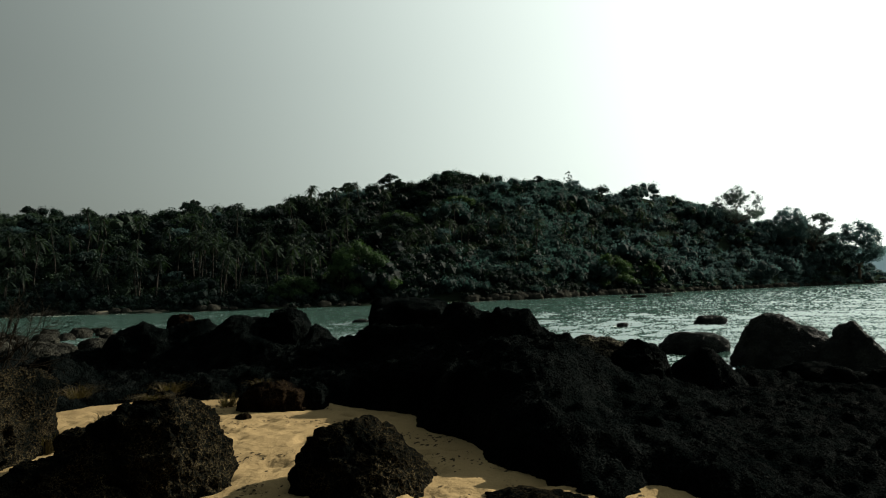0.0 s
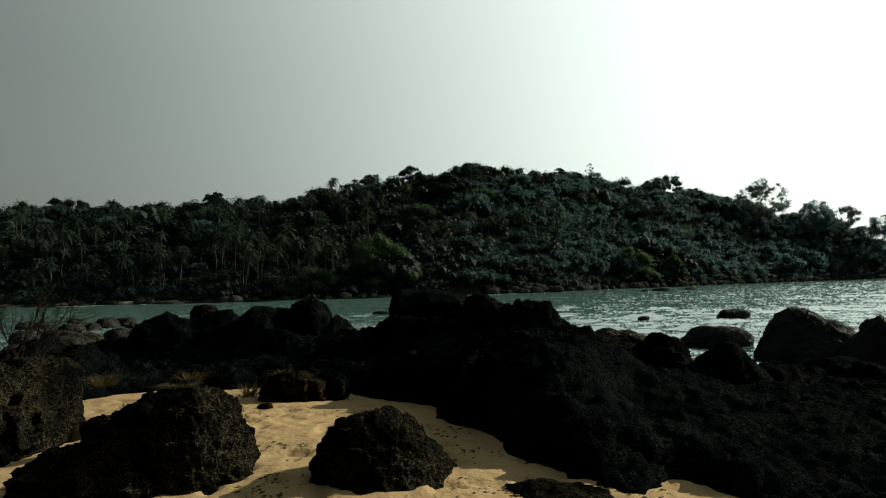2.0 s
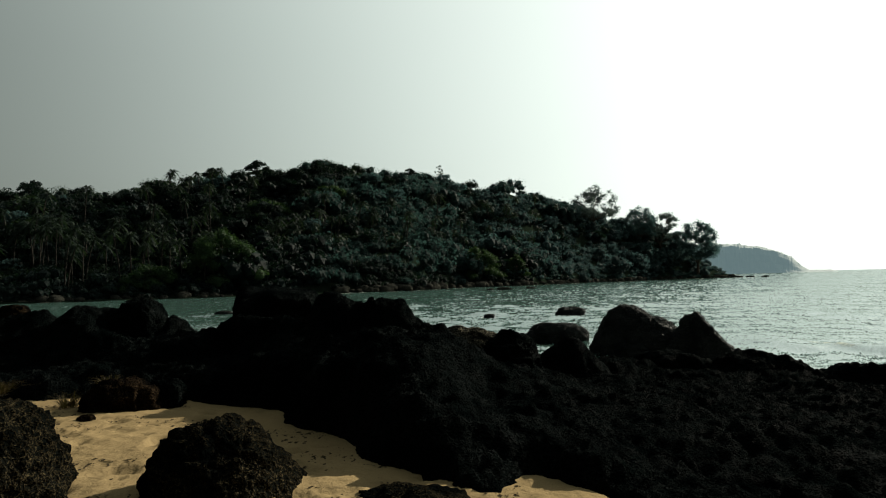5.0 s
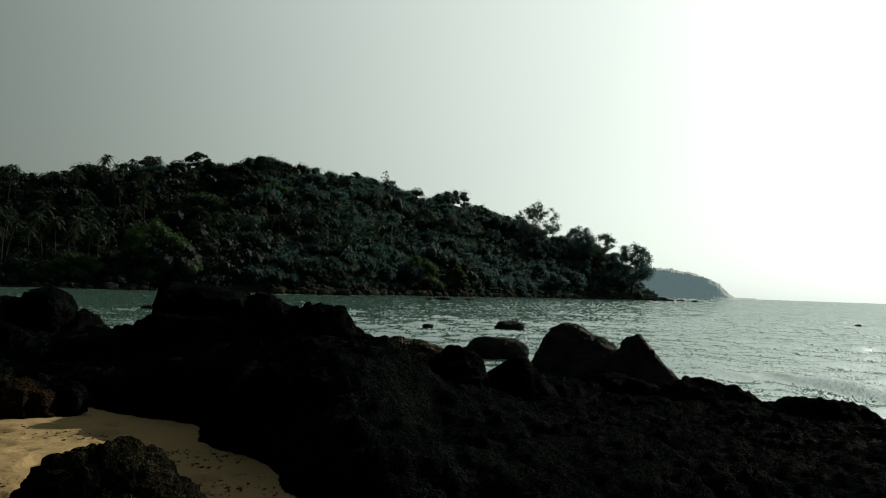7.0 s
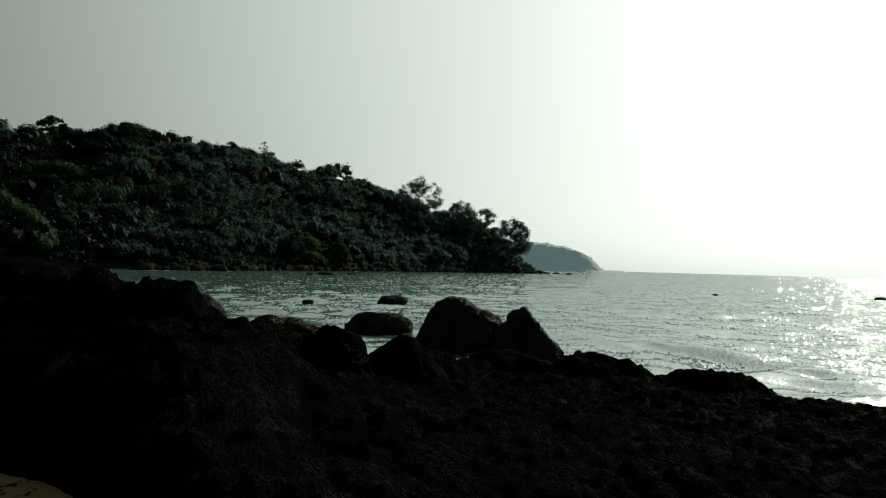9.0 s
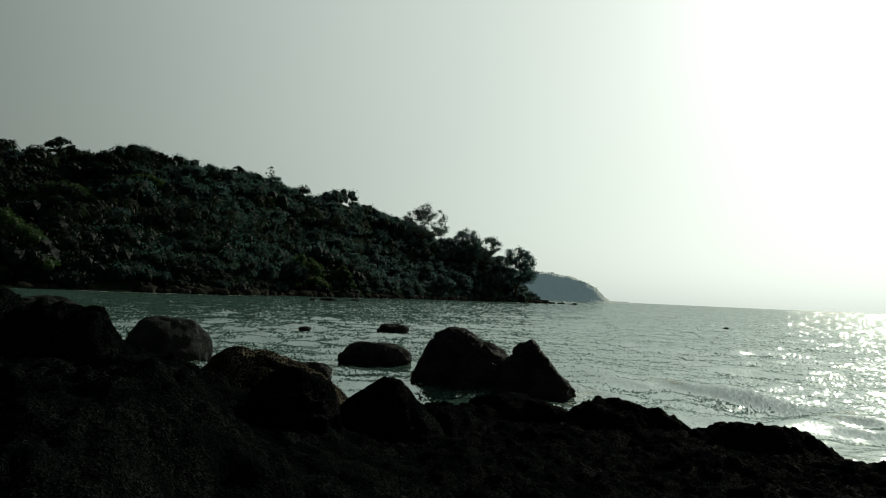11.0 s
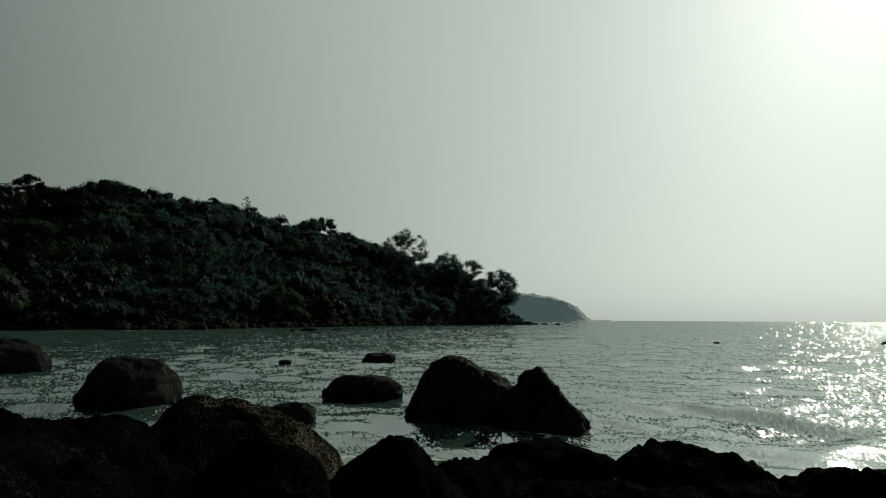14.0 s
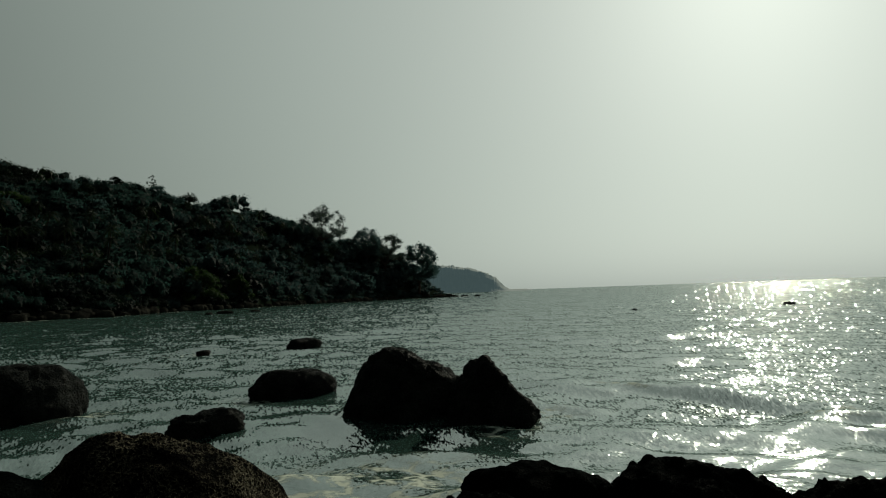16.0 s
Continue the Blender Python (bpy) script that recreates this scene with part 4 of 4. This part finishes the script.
# trees that break the skyline
AIRY = tree_meshes(601, 7.6, 9.0, 2.4, 90, 9000, 0.17, (0.08, 0.15), True)
THIN = tree_meshes(605, 5.4, 8.6, 2.2, 70, 6000, 0.17, (0.09, 0.18), True)
LONE = tree_meshes(602, 2.5, 7.6, 2.8, 30, 900, 0.17, (0.10, 0.2), True)
TIP = tree_meshes(603, 6.2, 10.0, 2.8, 85, 13000, 0.18, (0.11, 0.2), True)
UMBRELLA = tree_meshes(604, 4.8, 4.4, 2.6, 38, 2200, 0.27, (0.13, 0.27))


def skyline_tree(meshes, leaf, azd, s, top_el, label, tall, sink=0.0):
    x, y, z = hill_point(azd, s)
    want = 2.9 + math.hypot(x, y) * math.tan(radians(top_el)) - z
    return plant_tree("skyline_tree", meshes, leaf, x, y, z - sink, 40 * azd, want / tall, label, "trees on the skyline")


skyline_tree(LONE, LEAF_HAZED_AIRY, 10.75, 92, 9.95, "thin sparse tree alone on the hilltop", 11.5)
skyline_tree(UMBRELLA, LEAF, -4.3, 92, 10.15, "flat-topped dark tree standing over the woods", 8.0)
skyline_tree(UMBRELLA, LEAF, -7.9, 92, 9.4, "small flat-topped dark tree on the hill's shoulder", 8.0)
skyline_tree(UMBRELLA, LEAF, 8.3, 92, 9.45, "wide flat-topped tree on the hill's crest", 8.0)
skyline_tree(UMBRELLA, LEAF, 0.6, 94, 10.2, "flat-topped dark tree on the summit", 8.0)
skyline_tree(UMBRELLA, LEAF_HAZED, 16.2, 84, 8.1, "wide flat-topped tree on the second rise", 8.0)
skyline_tree(AIRY, LEAF_HAZED_AIRY, 23.7, 45, 7.15, "airy pale tree seen against the sky", 10.5)
skyline_tree(TIP, LEAF_HAZED_FAR, 27.25, 28, 5.75, "dark tree near the end of the headland", 13.5)
skyline_tree(THIN, LEAF_HAZED_AIRY, 28.8, 22, 5.6, "airy pale tree near the end of the headland", 11.5)
skyline_tree(TIP, LEAF_HAZED_FAR, 31.5, 4, 4.5, "tall dark tree at the tip of the headland", 13.5)

# rocks along the far shore
rng = random.Random(5)
far_pool = [boulder_mesh("boulder", 1.0, 0.9, 0.75, 90 + n, 3, 2.6, 0.9) for n in range(5)]
for n in range(210):
    azd = -34 + 68 * rng.random()
    x, y = slope_place(azd, -1.5 + 4 * rng.random())
    s = (0.5 + 1.1 * rng.random() ** 2) * (1.35 if azd > 5 else 1.0)
    ob = thing("shore_rock", far_pool[n % 5], SHORE_ROCK, "dark boulder on the wooded shore", "boulder", "boulders on the far shore")
    ob.matrix_world = pose(x, y, 0.2 * s, 0, 0, 360 * rng.random()) @ Matrix.Diagonal((s, s, s, 1))

for n in range(130):
    azd = 2 + 29 * rng.random()
    x, y = slope_place(azd, -3.5 + 5.5 * rng.random())
    s = 0.7 + 1.2 * rng.random() ** 1.5
    ob = thing("shore_rock", far_pool[n % 5], SHORE_ROCK, "grey boulder at the foot of the wooded slope", "boulder", "boulders on the far shore")
    ob.matrix_world = pose(x, y, 0.25 * s, 0, 0, 360 * rng.random()) @ Matrix.Diagonal((1.2 * s, s, s, 1))


# rocks off the tip of the headland
for n, (azd, off, size) in enumerate(((33.0, 2, 3.2), (33.5, 3, 2.6), (34.0, 5, 2.4), (34.5, 6, 1.6), (35.3, 10, 1.5), (36.3, 14, 1.3), (14.8, -70, 0.8), (16.0, -73, 1.15), (18.2, -75, 0.8))):
    rad = float(np.interp(azd, SHORE_AZ, SHORE_R)) + off
    ob = thing("shore_rock", far_pool[n % 5], SHORE_ROCK, "dark low rock in the sea off the wooded shore", "boulder", "boulders on the far shore")
    ob.matrix_world = pose(rad * math.sin(radians(azd)), rad * math.cos(radians(azd)), 0.1, 0, 0, 70 * n) @ Matrix.Diagonal((1.6 * size, size, 0.6 * size, 1))


# ---- far headland ----
def build_far_headland():
    azs = np.arange(26, 41.2, 0.05)
    el = np.interp(azs, [26, 32.5, 34.3, 36.3, 37.4, 38.2, 38.9, 39.3, 40.7, 41.2], [2.2, 2.29, 2.2, 1.86, 1.5, 1.02, 0.3, 0.03, 0.03, -0.1])
    ss = np.array([0, 6, 14, 24, 36, 50, 70, 100, 160])
    a, s = np.meshgrid(azs, ss, indexing="ij")
    top = np.repeat((2.9 + 1400 * np.tan(np.radians(el)))[:, None], len(ss), 1)
    rough = fbm(np.stack([a.ravel() * 2.2, s.ravel() / 11, 0 * s.ravel()], 1), 4, 91).reshape(a.shape)
    crowns = vnoise(np.stack([a.ravel() * 9.0, s.ravel() / 7, 0 * s.ravel()], 1), 92).reshape(a.shape)
    r = 1340 + s * 1.0
    z = np.where(s <= 60, top * smooth01(s / 62) ** 0.8, top) + (rough * 1.6 + 0.9 * crowns) * np.clip(top / 20, 0, 1) * (s > 0) - 0.6 * (s == 0)
    x, y = r * np.sin(np.radians(a)), r * np.cos(np.radians(a))
    me = mesh_of("far_headland", np.stack([x.ravel(), y.ravel(), z.ravel()], 1), grid_faces(len(azs), len(ss)), False)
    return thing("far_headland", me, HAZE, "distant wooded headland with sea haze imitated by a faint glow", "headland", kind="structure")


build_far_headland()


# ---- unseen slope added on the landward side, behind the cove, to block sky light ----
def build_sky_blocker():
    azs = np.radians(np.arange(92, 286.1, 2.0))
    rs = np.array([10.0, 12, 15, 19, 25, 33, 45, 70])
    a, r = np.meshgrid(azs, rs, indexing="ij")
    a, r = a.ravel(), r.ravel()
    x, y = r * np.sin(a), r * np.cos(a)
    fade = smooth01((np.degrees(a) - 92) / 12) * smooth01((286 - np.degrees(a)) / 10)
    z = 1.0 + fade * np.interp(r, rs, [0, 7, 15, 23, 30, 38, 46, 58]) + (r > 11) * 0.9 * fbm(np.stack([x, y, 0 * x], 1) * 0.2, 3, 95)
    me = mesh_of("sky_blocker_slope", np.stack([x, y, z], 1), grid_faces(len(azs), len(rs)))
    return thing("sky_blocker_slope", me, SOIL, "unseen dark slope added to landward to block sky light", "hill", kind="structure")


build_sky_blocker()


# ---- small growth and litter round the cove ----
def grass_tuft(x, y, z, blades, tall, spread, seed, label):
    g = np.random.default_rng(seed)
    tris = []
    for n in range(blades):
        a, r = g.uniform(0, 2 * np.pi), spread * 0.35 * math.sqrt(g.uniform())
        foot = np.array([r * math.cos(a), r * math.sin(a), -0.03])
        b = a + g.uniform(-1.2, 1.2)
        out = np.array([math.cos(b), math.sin(b), 0]) * spread * g.uniform(0.1, 1.3)
        h = tall * g.uniform(0.5, 1.0)
        side = np.array([-math.sin(a), math.cos(a), 0]) * 0.004
        mid, tip = foot + out * 0.4 + (0, 0, h * 0.75), foot + out + (0, 0, h * g.uniform(0.6, 1.0))
        tris += [foot - side, foot + side, mid + side, foot - side, mid + side, mid - side, mid - side, mid + side, tip]
    v = np.array(tris)
    ob = thing("grass_tuft", mesh_of("grass_tuft", v, np.arange(len(v)).reshape(-1, 3), False), GRASS, label, "grass", "dry grass tufts")
    ob.location = (x, y, z)
    return ob


for gx, gy, gz, gb, gt, gs, seed in ((-4.55, 7.75, 1.2, 170, 0.36, 0.3, 1), (-4.75, 9.5, 1.2, 90, 0.25, 0.3, 2), (-3.3, 10.3, 1.25, 120, 0.32, 0.25, 3), (-4.3, 10.6, 1.5, 120, 0.2, 0.4, 4), (-5.6, 10.4, 1.5, 120, 0.25, 0.45, 5), (-2.9, 10.75, 1.5, 60, 0.2, 0.3, 6), (-4.95, 6.65, 1.2, 80, 0.16, 0.25, 8)):
    grass_tuft(gx, gy, gz, gb, gt, gs, seed, "tuft of dry yellow grass among dark rocks")
grass_tuft(-2.6, 6.05, 2.06, 300, 0.06, 0.2, 7, "mat of rusty dry grass on top of a boulder")


def bare_shrub(x, y, z, tall, seed):
    g = np.random.default_rng(seed)
    pieces = []

    def grow(start, way, long, r, depth):
        mid = start + way * long * 0.5 + g.normal(size=3) * long * 0.06
        end = start + way * long + g.normal(size=3) * long * 0.08
        pieces.append(tube([start, mid, end], [r, r * 0.8, r * 0.55], 4))
        if depth:
            for _ in range(3):
                turn = way + g.normal(size=3) * 0.55 + (0, 0, 0.15)
                grow(mid if g.uniform() < 0.4 else end, turn / np.linalg.norm(turn), long * g.uniform(0.55, 0.8), r * 0.62, depth - 1)

    for n in range(7):
        way = np.array([g.uniform(-0.6, 0.6), g.uniform(-0.6, 0.6), 1.0])
        grow(np.array([g.uniform(-0.1, 0.1), g.uniform(-0.1, 0.1), -0.1]), way / np.linalg.norm(way), tall * 0.42, 0.017, 3)
    ob = thing("shrub", mesh_of("shrub", *join(pieces)), TWIG, "bare twiggy shrub growing behind the boulders", "shrub")
    ob.location = (x, y, z)
    return ob


bare_shrub(-6.25, 9.2, 1.75, 1.5, 21)
bare_shrub(-6.95, 9.7, 1.75, 1.4, 22)


def build_litter():
    """Bits of dry weed and bark on the sand."""
    g = np.random.default_rng(31)
    tris = []
    spots = np.stack([g.uniform(-4.2, 1.6, 9000), g.uniform(4.4, 10.8, 9000), np.zeros(9000)], 1)
    thick = vnoise(spots * (1.3, 2.6, 1.0), 88) + 0.6 * vnoise(spots * (4.0, 7.0, 1.0), 89)
    level = sand_z(spots[:, 0], spots[:, 1])
    for (x, y, _), much, z in zip(spots, thick, level + 0.006):
        if much < 0.12 + 0.4 * g.uniform() - 0.9 * (g.uniform() < 0.04):
            continue
        a, h = g.uniform(0, math.pi), 0.007 + 0.026 * g.uniform() ** 1.7
        u, v = np.array([math.cos(a), math.sin(a), 0.1]) * h, np.array([-math.sin(a), math.cos(a), 0.3]) * h * 0.5
        c = np.array([x, y, z])
        tris += [c - u, c + v, c + u, c - u, c + u, c - v]
    v = np.array(tris)
    return thing("litter", mesh_of("litter", v, np.arange(len(v)).reshape(-1, 3), False), WEED, "scattered bits of dark dry weed on sand", "litter", kind="stuff")


build_litter()
